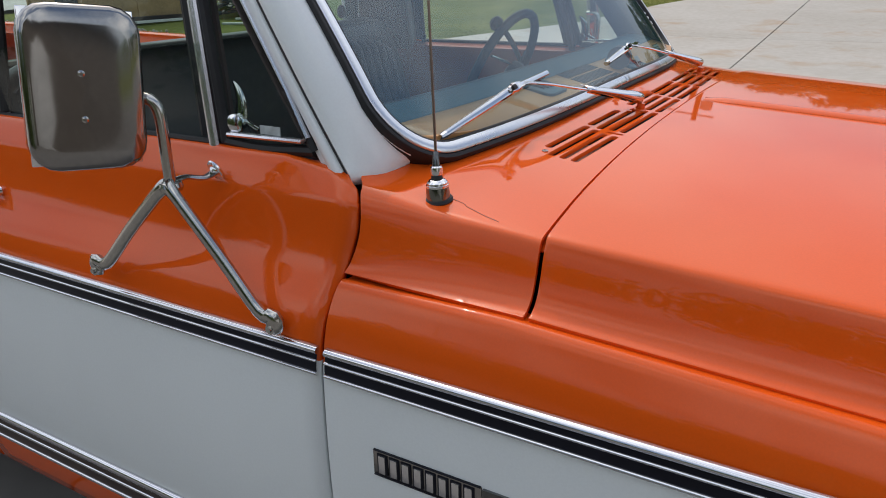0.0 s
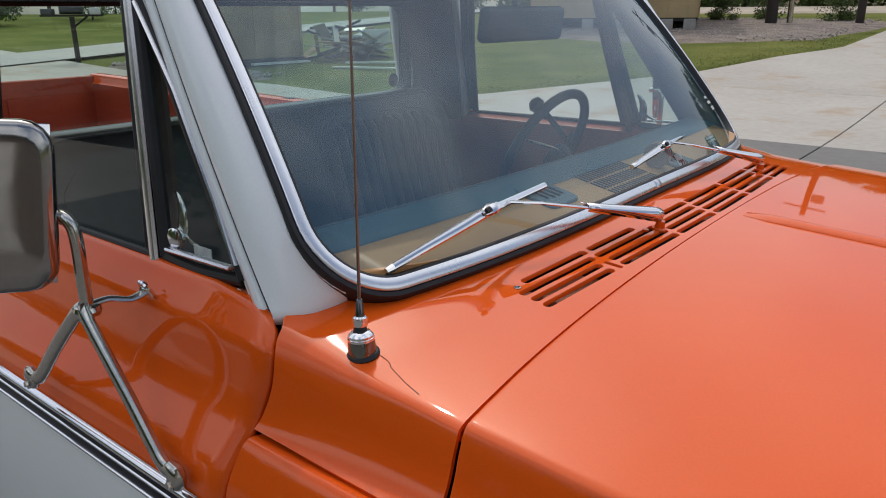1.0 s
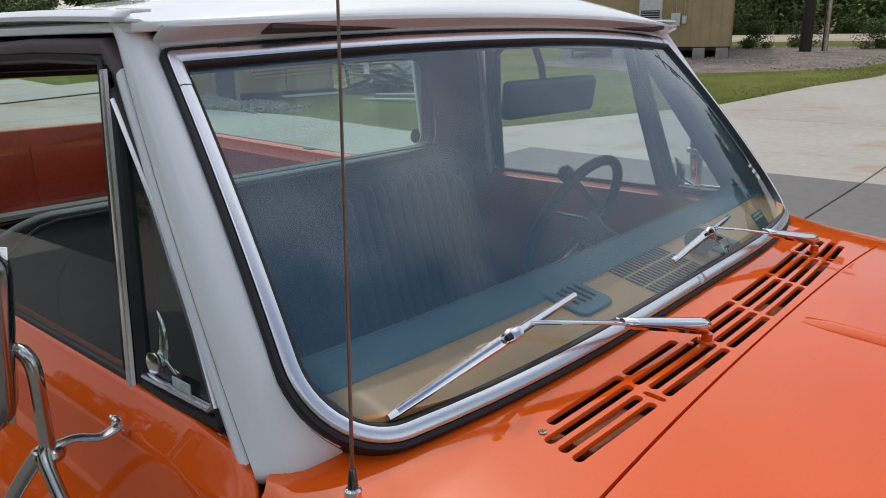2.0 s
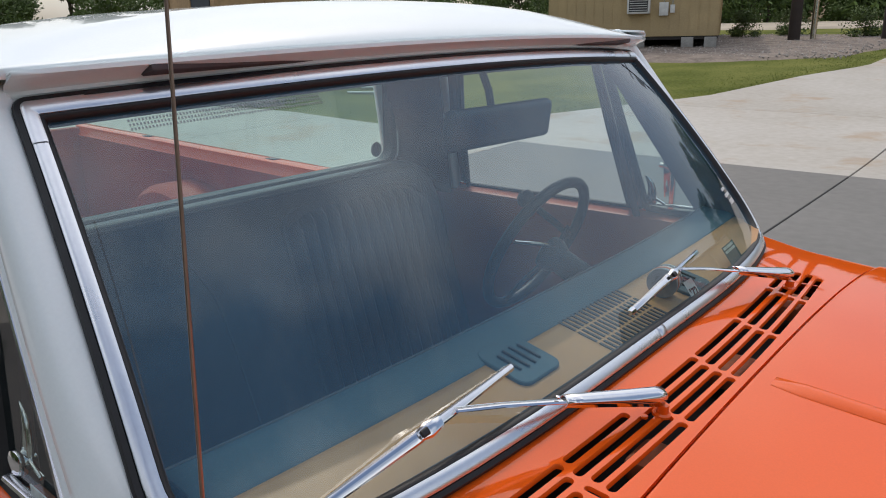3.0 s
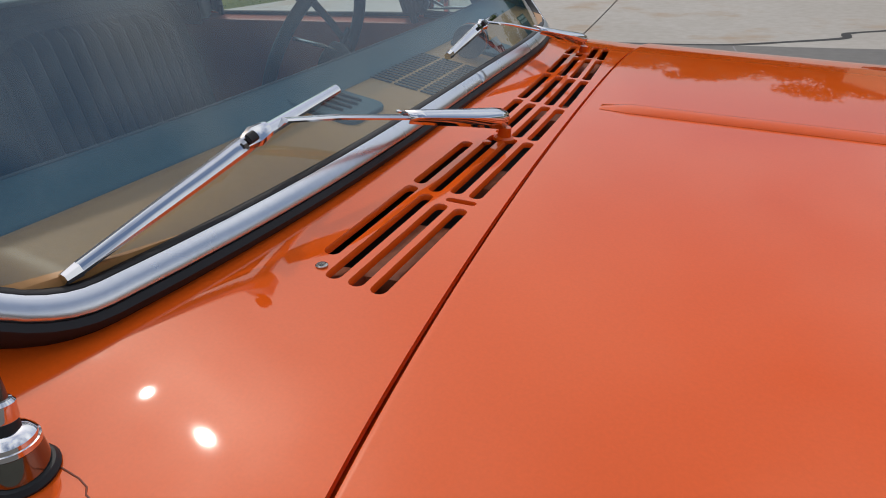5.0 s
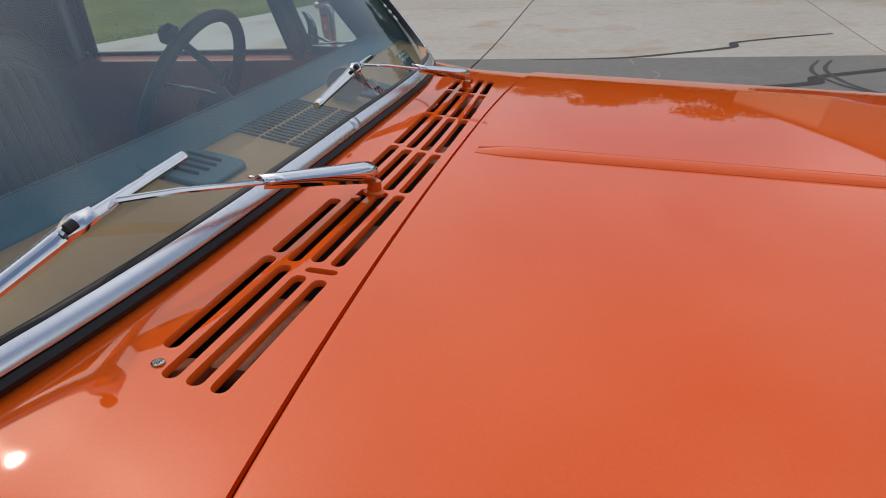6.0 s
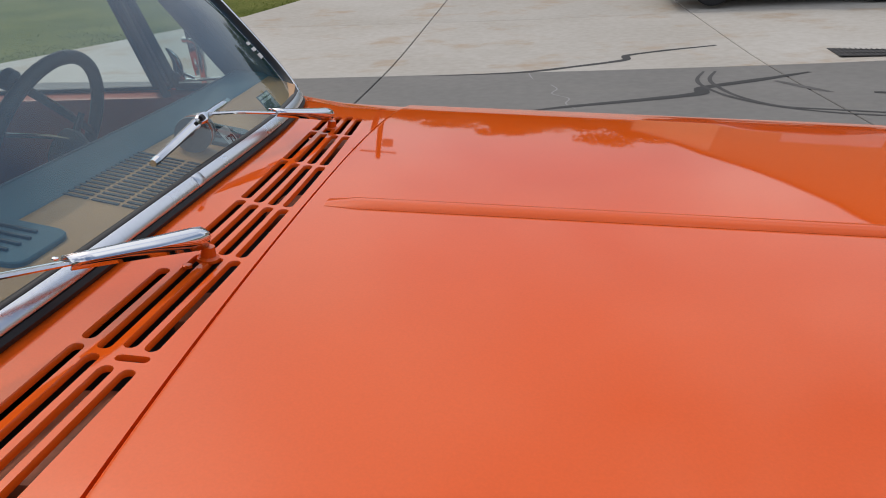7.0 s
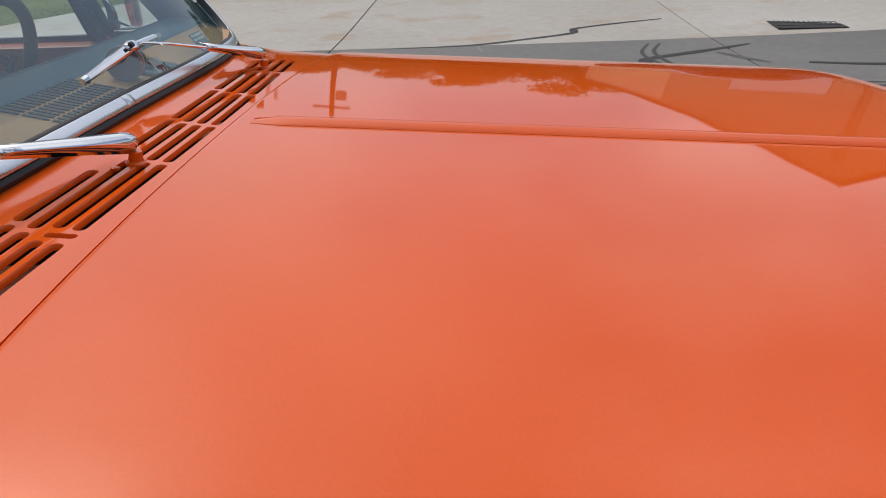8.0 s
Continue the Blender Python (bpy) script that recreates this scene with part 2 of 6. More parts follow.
def rounded_plate(w, d, r, h):
    """A thin plate with rounded corners and a softened rim."""
    rows = []
    for z, k in ((-h / 2, 0.0), (h / 4, 0.0), (h / 2, 0.0015)):
        ring = []
        for a0, cx, cy in ((0, 1, 1), (90, -1, 1), (180, -1, -1), (270, 1, -1)):
            ring += [(cx * (w / 2 - r) + (r - k) * math.cos(radians(a0 + t)), cy * (d / 2 - r) + (r - k) * math.sin(radians(a0 + t)), z) for t in (0, 22, 45, 68, 90)]
        rows.append(ring)
    bm = sheet(rows, closed=True)
    bm.verts.ensure_lookup_table()
    bm.faces.new([bm.verts[k] for k in reversed(range(20))])
    bm.faces.new([bm.verts[40 + k] for k in range(20)])
    bmesh.ops.recalc_face_normals(bm, faces=bm.faces[:])
    return bm


def tube(points, radius, sides=10, bm=None, caps=True, flat=1.0, up=(0, 0, 1)):
    """A round or flattened bar along the points; radius may be one number or one for each point."""
    bm = bm or bmesh.new()
    p = [Vector(q) for q in points]
    rad = radius if isinstance(radius, (list, tuple)) else [radius] * len(p)
    rings = []
    for i, q in enumerate(p):
        d = (p[min(i + 1, len(p) - 1)] - p[max(i - 1, 0)]).normalized()
        u = Vector(up)
        if abs(d.dot(u)) > 0.95:
            u = Vector((1, 0, 0))
        a = d.cross(u).normalized()
        b = a.cross(d)
        rings.append([q + rad[i] * (math.cos(t) * a + flat * math.sin(t) * b) for t in np.linspace(0, 2 * math.pi, sides, endpoint=False)])
    sheet(rings, bm, closed=True)
    if caps:
        bm.verts.ensure_lookup_table()
        n = len(bm.verts) - sides * len(p)
        bm.faces.new([bm.verts[n + k] for k in range(sides)])
        bm.faces.new([bm.verts[n + sides * (len(p) - 1) + k] for k in reversed(range(sides))])
    return bm


def turned(profile, base, axis, sides=20, bm=None):
    """A turned body: (height, radius) along an axis."""
    a = Vector(axis).normalized()
    return tube([Vector(base) + a * h for h, r in profile], [max(r, 0.0004) for h, r in profile], sides, bm)


def both(points):
    return [(x, -y, z) for x, y, z in points]


def carve(ob, cutter_bm):
    """Cut a body out of a mesh for good."""
    me = bpy.data.meshes.new("cut")
    bmesh.ops.recalc_face_normals(cutter_bm, faces=cutter_bm.faces[:])
    cutter_bm.to_mesh(me)
    cutter_bm.free()
    c = new("cut", me)
    mod = ob.modifiers.new("cut", "BOOLEAN")
    mod.operation, mod.object, mod.solver = "DIFFERENCE", c, "EXACT"
    bpy.context.view_layer.update()
    res = bpy.data.meshes.new_from_object(ob.evaluated_get(bpy.context.evaluated_depsgraph_get()))
    ob.modifiers.clear()
    old = ob.data
    ob.data = res
    res.name = old.name
    bpy.data.meshes.remove(old)
    bpy.data.objects.remove(c)
    bpy.data.meshes.remove(me)
    res.set_sharp_from_angle(angle=radians(35))
    return ob


# ---------------------------------------------------------------- ground
def height(x, y):
    """The land rises gently away from the low spot round the truck."""
    d = math.hypot(x + 0.5, y) - 9.0
    return min(1.6, 0.0225 * (d + math.sqrt(d * d + 1.0)))


def drape(bm, lift=0.0):
    for v in bm.verts:
        v.co.z += height(v.co.x, v.co.y) + lift
    return bm


def ground_patch(name, x0, x1, y0, y1, step, m, fit_edge=None, parent=None, thick=0.0, lift=0.0):
    """A sheet on the land, with rounded-off edges where it has thickness."""
    nx, ny = max(2, int((x1 - x0) / step)), max(2, int((y1 - y0) / step))
    rows = []
    for a in np.linspace(x0, x1, nx + 1):
        row = []
        for b in np.linspace(y0, y1, ny + 1):
            x, y = fit_edge(a, b) if fit_edge else (a, b)
            row.append((x, y, height(x, y) + lift))
        if thick:
            row = [(row[0][0], row[0][1] - 0.006, row[0][2] - thick), (row[0][0], row[0][1] - 0.005, row[0][2] - 0.006)] + row + [(row[-1][0], row[-1][1] + 0.005, row[-1][2] - 0.006), (row[-1][0], row[-1][1] + 0.006, row[-1][2] - thick)]
        rows.append(row)
    if thick:
        rows = [[(p[0] - 0.006, p[1], p[2] - thick) for p in rows[0]], [(p[0] - 0.005, p[1], p[2] - 0.006) for p in rows[0]]] + rows + [[(p[0] + 0.005, p[1], p[2] - 0.006) for p in rows[-1]], [(p[0] + 0.006, p[1], p[2] - thick) for p in rows[-1]]]
    return part(name, sheet(rows, flip=True), m, parent, smooth=True, angle=30)


def build_ground():
    c = [-400, -250, -160, -110, -80] + list(np.arange(-60, 61, 1.5)) + [80, 110, 160, 250, 400]
    rows = [[(x, y, height(x, y) - 0.06 + (0.0 if math.hypot(x, y) < 12 else 0.05 * noise.noise((x * 0.25, y * 0.25, 0)))) for y in c] for x in c]
    tagged(part("ground", sheet(rows, flip=True), GRASS), "rough mown green and yellowish grass lawn", "ground", kind="structure")


build_ground()
# Driveway: slabs between joints, a grey stained apron beside the truck and pale concrete beyond it.
GRID_X = [-24.0, -19.5, -15.0, -10.5, -6.05, -1.52, 3.04, 7.6, 12.1, 16.7, 21.2]
drive = thing("driveway", "wide concrete driveway of pale and stained grey slabs", "driveway", kind="structure")


def lawn_edge(y):
    return float(np.interp(y, [8.2, 8.9, 11.8, 14.2, 18.4, 21.0, 30.0, 45.0], [-8.2, -7.8, -6.6, -5.5, -4.8, -4.0, -4.0, -4.0]))


def drive_edge(x):
    return float(np.interp(x, [-24.0, -14.3, -10.4, -9.6, -7.8], [5.2, 7.35, 8.6, 8.2, 8.2]))


def far_edge(x, y):
    return max(x, lawn_edge(y)), y


def left_edge(x, y):
    return x, min(y, drive_edge(x)) if y > 7.9 else y


for xa, xb in zip(GRID_X, GRID_X[1:]):
    for ya, yb in ((-14.0, -6.5), (-6.5, -0.2), (-0.2, 8.17), (8.17, 12.7), (12.7, 20.5), (20.5, 28.5), (28.5, 38.0)):
        if ya > 8 and xb < -5.0 and not (ya < 9 and xb < -5.9 and xb > -6.5):
            continue
        if xb < -14 and ya < -0.3:
            continue
        dark = ya < 8 and xb > -5
        x0 = -8.4 if (ya > 8 and xb < -1.0 and xa > -6.2) else xa
        if ya > 8 and xb < -5.0:
            continue
        ground_patch("slab", x0 + 0.014, xb - 0.014, ya + 0.009, yb - 0.009, 0.75, CONCRETE_DARK if dark else CONCRETE, far_edge if ya > 8 else left_edge, drive, 0.055)
bed_sheet = ground_patch("joint_bed", -24.0, 21.0, -14.0, 8.1, 1.5, JOINT, lambda x, y: (x, min(y, drive_edge(x) - 0.05)), None, 0, -0.022)
tagged(bed_sheet, "dark dirt in the joints between slabs", "dirt", kind="structure")
bed_sheet = ground_patch("joint_bed", -8.4, 21.0, 8.1, 37.9, 0.75, JOINT, lambda x, y: (max(x, lawn_edge(y) + 0.03), y), None, 0, -0.022)
tagged(bed_sheet, "dark dirt in the joints between slabs", "dirt", kind="structure")


def ribbon(name, pts, widths, m, label, lift=0.003, category="mark"):
    """A flat mark along a line on the land, with ragged edges."""
    p = [Vector((*q, 0)) for q in spline(pts, 6)]
    w = np.interp(np.linspace(0, 1, len(p)), np.linspace(0, 1, len(widths)), widths)
    rows = []
    for i, q in enumerate(p):
        d = (p[min(i + 1, len(p) - 1)] - p[max(i - 1, 0)]).normalized()
        n = Vector((-d.y, d.x, 0))
        j = 1 + 0.25 * noise.noise((q.x * 5, q.y * 5, 3.0))
        row = []
        for k in (-1, 0, 1):
            a = q + n * (k * w[i] * 0.5 * j)
            row.append((a.x, a.y, height(a.x, a.y) + lift))
        rows.append(row)
    return tagged(part(name, sheet(rows, flip=False), m), label, category, kind="structure")


ribbon("tar_line", [(-0.9, 8.10), (-0.3, 8.13), (0.3, 8.22), (0.9, 8.50), (1.46, 8.80), (1.52, 9.0), (1.58, 9.16), (2.1, 9.40), (2.78, 9.62)], [0.01, 0.05, 0.09, 0.10, 0.11, 0.12, 0.10, 0.09, 0.05], TAR, "crooked dark tar line on the slab")
ribbon("tar_line", [(0.2, 6.02), (0.62, 6.20), (1.3, 6.42), (1.93, 6.66), (2.02, 6.84), (2.1, 7.0), (2.7, 7.32), (3.34, 7.68)], [0.02, 0.08, 0.12, 0.14, 0.15, 0.13, 0.12, 0.06], TAR, "crooked dark tar line on the slab")
for k, o in enumerate((0.0, 0.13)):
    ribbon("tyre_mark", [(2.26 + o, 7.9), (2.10 + o, 7.45), (2.08 + o, 7.05), (2.22 + o * 0.6, 6.5), (2.5 + o * 0.3, 6.05), (2.95, 5.72 + o), (3.6, 5.50 + o), (4.6, 5.35 + o)], [0.03, 0.045, 0.05, 0.05, 0.04, 0.04, 0.04, 0.03], material("tyre_black", (0.055, 0.053, 0.052), 0.8, vary=0.3, scale=4), "curved black tyre mark on the concrete", lift=0.0035)
ribbon("tyre_mark", [(2.85, 7.25), (3.05, 6.85), (3.2, 6.6)], [0.05, 0.11, 0.03], material("grey_smudge", (0.09, 0.086, 0.082), 0.8, vary=0.25, scale=3), "short dark smudge on the concrete")
ribbon("tyre_mark", [(3.55, 6.55), (4.2, 6.35), (5.2, 6.3)], [0.08, 0.12, 0.06], TAR, "dark streak on the concrete")
WHITE_CRACK = material("white_crack", (0.27, 0.265, 0.26), 0.8, vary=0.1)
ribbon("slab_crack", [(0.52, 7.35), (0.58, 7.1), (0.52, 6.85), (0.68, 6.6), (0.64, 6.35), (0.72, 6.1)], [0.012, 0.016, 0.012, 0.016, 0.01], WHITE_CRACK, "thin pale crack in the concrete")
ribbon("slab_crack", [(0.28, 8.1), (0.30, 7.9), (0.33, 7.7)], [0.02, 0.015, 0.008], WHITE_CRACK, "thin pale crack in the concrete")
def build_drain():
    d = thing("drain_grate", "dark rectangular iron drain grate set in the slab", "drain", at=(4.36, 8.73, height(4.36, 8.73)), turn=-6)
    iron = material("dark_iron", (0.025, 0.023, 0.022), 0.6, vary=0.3, scale=10)
    part("frame", box((0, 0, 0.004), (0.80, 0.66, 0.006)), iron, d, smooth=False)
    for k in range(14):
        part("bar", box((-0.364 + 0.056 * k, 0, 0.007), (0.018, 0.60, 0.006)), material("iron_bar", (0.05, 0.046, 0.042), 0.55, vary=0.3) if k == 0 else bpy.data.materials["iron_bar"], d, smooth=False)
    for y in (-0.12, 0.12):
        part("cross_bar", box((0, y, 0.011), (0.76, 0.02, 0.004)), bpy.data.materials["iron_bar"], d, smooth=False)


build_drain()


# ---------------------------------------------------------------- truck
truck = thing("pickup_truck", "classic orange and white pickup truck with chrome trim on a driveway", "pickup truck")

# Half sections of the body, (out from the middle, height).
HOOD_SEC = [(0.0, 0.0), (0.15, -0.001), (0.30, -0.004), (0.45, -0.010), (0.58, -0.018), (0.68, -0.027), (0.75, -0.036), (0.795, -0.0425),
            (0.809, -0.046), (0.8155, -0.0525), (0.824, -0.073), (0.832, -0.097), (0.842, -0.117), (0.855, -0.129), (0.866, -0.133)]
DOOR_SEC = [(0.795, 1.232), (0.806, 1.229), (0.818, 1.214), (0.828, 1.199), (0.836, 1.186), (0.841, 1.168), (0.846, 1.145), (0.853, 1.118), (0.864, 1.092),
            (0.884, 1.066), (0.904, 1.040), (0.915, 1.010), (0.920, 0.985), (0.924, 0.95), (0.927, 0.85), (0.926, 0.75), (0.921, 0.65),
            (0.914, 0.59), (0.907, 0.50), (0.888, 0.42)]
FENDER_SEC = [(0.840, 1.0815), (0.860, 1.0825), (0.869, 1.0850), (0.877, 1.0855), (0.886, 1.078), (0.897, 1.058), (0.908, 1.036), (0.915, 1.010), (0.920, 0.985), (0.924, 0.95),
              (0.927, 0.85), (0.926, 0.75), (0.921, 0.65), (0.914, 0.59), (0.907, 0.50), (0.888, 0.42)]
GAP_X, DOOR_X, DOOR_END, CAB_END = 0.0055, -0.258, -1.30, -1.47


def nose(x):
    """How far the front of the body drops."""
    return -0.062 * max(x, 0) - 1.5 * max(x - 1.05, 0) ** 2


def gap(y):
    return GAP_X + 0.010 * (min(abs(y), 0.84) / 0.80) ** 4


def hood_row(x):
    z0 = 1.222 + nose(x)
    half = spline([(a * (1 - 0.012 * max(x, 0)), z0 + b) for a, b in HOOD_SEC], 3)
    return [(-y, z) for y, z in half[::-1]] + [(y, z) for y, z in half[1:]]


def build_hood():
    rows = []
    for u in [0.0, 0.003, 0.006, 0.009, 0.014] + [k / 40 for k in range(1, 41)]:
        row = []
        for y, z in hood_row(0.0):
            x0 = gap(y) + 0.0072
            x = x0 + (1.36 - x0) * u
            row.append((x, y, x))
        yz = [hood_row(p[0]) for p in row]
        rows.append([(p[0], yz[i][i][0], yz[i][i][1]) for i, p in enumerate(row)])
    bm = sheet(rows, flip=True)
    hood = part("hood", bm, ORANGE, truck, "glossy orange painted hood", solid=0.014, bevel=0.004)
    # the pressed rib down the middle
    rib = []
    for k in range(30):
        u = k / 29
        x = 0.036 + (1.20 - 0.036) * u
        w = 0.0200 * min(1, 30 * u + 0.72)
        h = 0.0068 * min(1, 45 * u + 0.06)
        z0 = 1.222 + nose(x)
        rib.append([(x, y, z0 + 0.0003 - 0.03 * y * y + h * (0.5 + 0.5 * math.cos(math.pi * y / w)) ** 0.40) for y in np.linspace(-w, w, 27)])
    part("hood_rib", sheet(rib, flip=True), ORANGE, hood)


build_hood()


# Windshield surface: a across the glass, b up it, both in metres; h off it.
WS_W, WS_H, WS_R = 0.7643, 0.484, 0.111


def ws_point(a, b, h=0.0):
    u, v = a / WS_W, b / WS_H
    y = a * (1 - 0.089 * v) - 0.012
    lo = Vector((-0.130 - 0.088 * abs(u) ** 3.12, y, 1.236 - 0.020 * u * u))
    hi = Vector((-0.4786 - 0.0735 * abs(u) ** 2.2, y, 1.6623 - 0.022 * u * u))
    bow = 0.012 * 4 * v * (1 - v)
    p = lo.lerp(hi, v) + Vector((bow * 0.78, 0, bow * 0.62))
    nrm = Vector((0.78, 0.30 * u ** 3, 0.62)).normalized()
    return p + nrm * h


def ws_loop(inset, part_of="all"):
    """The glass outline, inset: wide lower corners, tight upper ones. Anticlockwise from the lower middle."""
    w, lo, hi = WS_W - inset, inset, WS_H - inset
    rl, ru = max(WS_R - inset, 0.02), max(0.012 - inset, 0.0012)
    upper = [(w - ru + ru * math.cos(t), hi - ru + ru * math.sin(t)) for t in np.linspace(0, math.pi / 2, 6)]
    if part_of == "corner":
        return [(w, WS_H - 0.052), (w, WS_H - 0.040)] + upper + [(WS_W - 0.050, hi), (WS_W - 0.072, hi)]
    lower = [(w - rl + rl * math.sin(t), lo + rl - rl * math.cos(t)) for t in np.linspace(0, math.pi / 2, 14)]
    half = [(WS_W - WS_R) * k / 12 for k in range(12)]
    half = [(a, lo) for a in half] + lower + [(w, WS_R + (WS_H - WS_R - 0.012) * k / 10) for k in range(1, 10)] + upper + [((WS_W - 0.012) * (1 - k / 12), hi) for k in range(1, 13)]
    return half + [(-a, b) for a, b in half[-2:0:-1]]


def ws_ring(name, profile, m, parent, label):
    """A moulding round the glass: (inset, height) pairs."""
    rows = [[ws_point(a, b, h) for a, b in ws_loop(inset)] for inset, h in profile]
    return part(name, sheet(rows, closed=True, flip=True), m, parent, label, angle=50)


windshield = new("windshield")
windshield.parent = truck
MOULDING = [(0.0040, 0.002), (0.0045, 0.0078), (0.0062, 0.0090), (0.0095, 0.0096), (0.0165, 0.0091), (0.0195, 0.0076), (0.0205, 0.002)]
ws_ring("gasket", [(-0.003, -0.034), (-0.005, -0.010), (-0.0045, 0.003), (-0.002, 0.0068), (0.003, 0.0068), (0.005, 0.004)], RUBBER, windshield, "black rubber gasket")
ws_ring("moulding", MOULDING, SATIN_TRIM, windshield, "bright polished moulding")
ws_ring("inner_gasket", [(0.0195, 0.0060), (0.0203, 0.0072), (0.0225, 0.0066), (0.0255, 0.0010), (0.0265, -0.012)], RUBBER, windshield, "black rubber gasket")
for sgn in (-1, 1):
    cap = [[ws_point(sgn * a, b, h + 0.0011) for a, b in ws_loop(inset - 0.0004 if k < 3 else inset + 0.0004, "corner")] for k, (inset, h) in enumerate(MOULDING)]
    part("corner_cap", sheet(cap, flip=sgn > 0), SATIN_TRIM, windshield, "bright corner cap on the moulding", angle=50)


def build_glass():
    n = 36
    rows = []
    for j in range(15):
        b = 0.020 + (WS_H - 0.040) * j / 14
        half = WS_W - 0.020
        if b < WS_R:
            t = (WS_R - b) / (WS_R - 0.02)
            half -= (WS_R - 0.02) * (1 - math.sqrt(max(0.0, 1 - t * t)))
        rows.append([ws_point(half * (2 * i / n - 1), b, -0.002) for i in range(n + 1)])
    return part("pane", sheet(rows), SCREEN, windshield, "clear curved glass")


pane = build_glass()
pane.visible_shadow = False
cover = [[ws_point(0.012 + 0.011 * q, inset, h + (0.0012 if abs(q) < 1 else 0.0002)) for q in (-1, -0.9, 0, 0.9, 1)] for inset, h in MOULDING]
part("trim_clip", sheet(cover, flip=True), SATIN_TRIM, windshield, "joint cover on the moulding", angle=50)

for k, (a, b, w, h) in enumerate(((0.655, 0.105, 0.045, 0.010), (0.650, 0.122, 0.050, 0.007), (0.646, 0.136, 0.040, 0.006))):
    rows = [[ws_point(a + w * (p - 0.5), b + h * q, -0.0012) for p in (0, 0.5, 1)] for q in (0, 1)]
    part("glass_label", sheet(rows), material("pale_etch", (0.6, 0.62, 0.6), 0.6, vary=0.2, scale=80) if k == 0 else bpy.data.materials["pale_etch"], windshield, "small pale label on the glass")
dots = bmesh.new()
for k in range(64):
    for r in range(3):
        a, b = -0.655 + 0.0042 * k, WS_H - 0.038 - 0.0052 * r
        sheet([[ws_point(a + p, b + q, -0.0012) for p in (0, 0.0022)] for q in (0, 0.003)], dots)
part("glass_dots", dots, material("grey_dots", (0.30, 0.32, 0.33), 0.6, vary=0.2), windshield, "grey dotted band at the top of the glass")["kind"] = "stuff"

# ---- cowl with its air grille

FOOT = [(-0.226, 0.670), (-0.229, 0.691), (-0.232, 0.713), (-0.236, 0.738), (-0.246, 0.774), (-0.258, 0.790), (-0.272, 0.797), (-0.266, 0.801), (-0.2540, 0.808), (-0.2440, 0.819),
        (-0.2395, 0.826), (-0.2395, 0.833), (-0.246, 0.845), (-0.251, 0.857), (-0.2545, 0.866)]


def cowl_rear(y):
    """The rear edge of the cowl: behind the gasket, then along the foot of the pillar."""
    a = abs(y)
    glass_edge = -0.130 - 0.088 * (min(a, 0.70) / WS_W) ** 3.12 - 0.020
    if a < 0.66:
        return glass_edge
    seam = float(np.interp(a, [p[1] for p in FOOT], [p[0] for p in FOOT]))
    t = min((a - 0.66) / 0.03, 1.0)
    return glass_edge + (seam - glass_edge) * t


COWL_END = [(0.0, 0.0), (0.15, -0.001), (0.30, -0.004), (0.45, -0.010), (0.58, -0.018), (0.68, -0.027), (0.75, -0.036), (0.793, -0.0420),
            (0.814, -0.0465), (0.829, -0.0560), (0.840, -0.0730), (0.847, -0.0970), (0.854, -0.116), (0.860, -0.129), (0.866, -0.1355)]


def cowl_yz(x):
    e = max(0.0, min(1.0, -x / 0.26)) ** 2.1
    sec = [(a0 + (a1 - a0) * e, b0 + (b1 - b0) * e) for (a0, b0), (a1, b1) in zip(HOOD_SEC, COWL_END)]

    def lift(a):
        # a little below the hood's edge, rising gently and then more steeply to the glass
        d = -x - 0.085 - 0.050 * (a / 0.78) ** 2
        return -0.005 - 0.085 * x + 0.060 * (d + math.sqrt(d * d + 0.0003))
    half = spline([(a, 1.222 + b + lift(a) * max(0.0, min(1.0, (b + 0.147) / 0.06))) for a, b in sec], 3)
    return [(-y, z) for y, z in half[::-1]] + [(y, z) for y, z in half[1:]]


def cowl_height(x, y):
    r = cowl_yz(x)
    return float(np.interp(y, [p[0] for p in r], [p[1] for p in r]))


def build_cowl():
    ref = cowl_yz(0.0)
    rows = []
    for k in range(31):
        row = []
        for i, (y, _) in enumerate(ref):
            xf, xr = gap(y), cowl_rear(y)
            x = xf + (xr - xf) * k / 30
            yy, zz = cowl_yz(x)[i]
            row.append((x, yy, zz))
        rows.append(row)
    ob = part("cowl_panel", sheet(rows), ORANGE, truck, "orange cowl panel with a slotted air grille", solid=0.006)
    return ob


cowl = build_cowl()
channel = [[(gap(y) + dx, y, cowl_height(0.0, y) - 0.013 - 0.003 * abs(dx) / 0.01) for dx in (-0.012, 0.004, 0.018)] for y in np.linspace(-0.81, 0.81, 49)]
part("hood_channel", sheet(channel), ORANGE, truck, "orange channel under the hood edge", solid=0.004)
# slots of the grille: four rows that follow the glass, between cross bars
BARS = [-0.371, -0.170, -0.010, 0.182, 0.385]
SLANT = (0.012, 0.0, -0.005, -0.008)


def slot_x(row, y):
    return (-0.0755, -0.0545, -0.0335, -0.0130)[row] - 0.0280 * (abs(y) / 0.56) ** 2


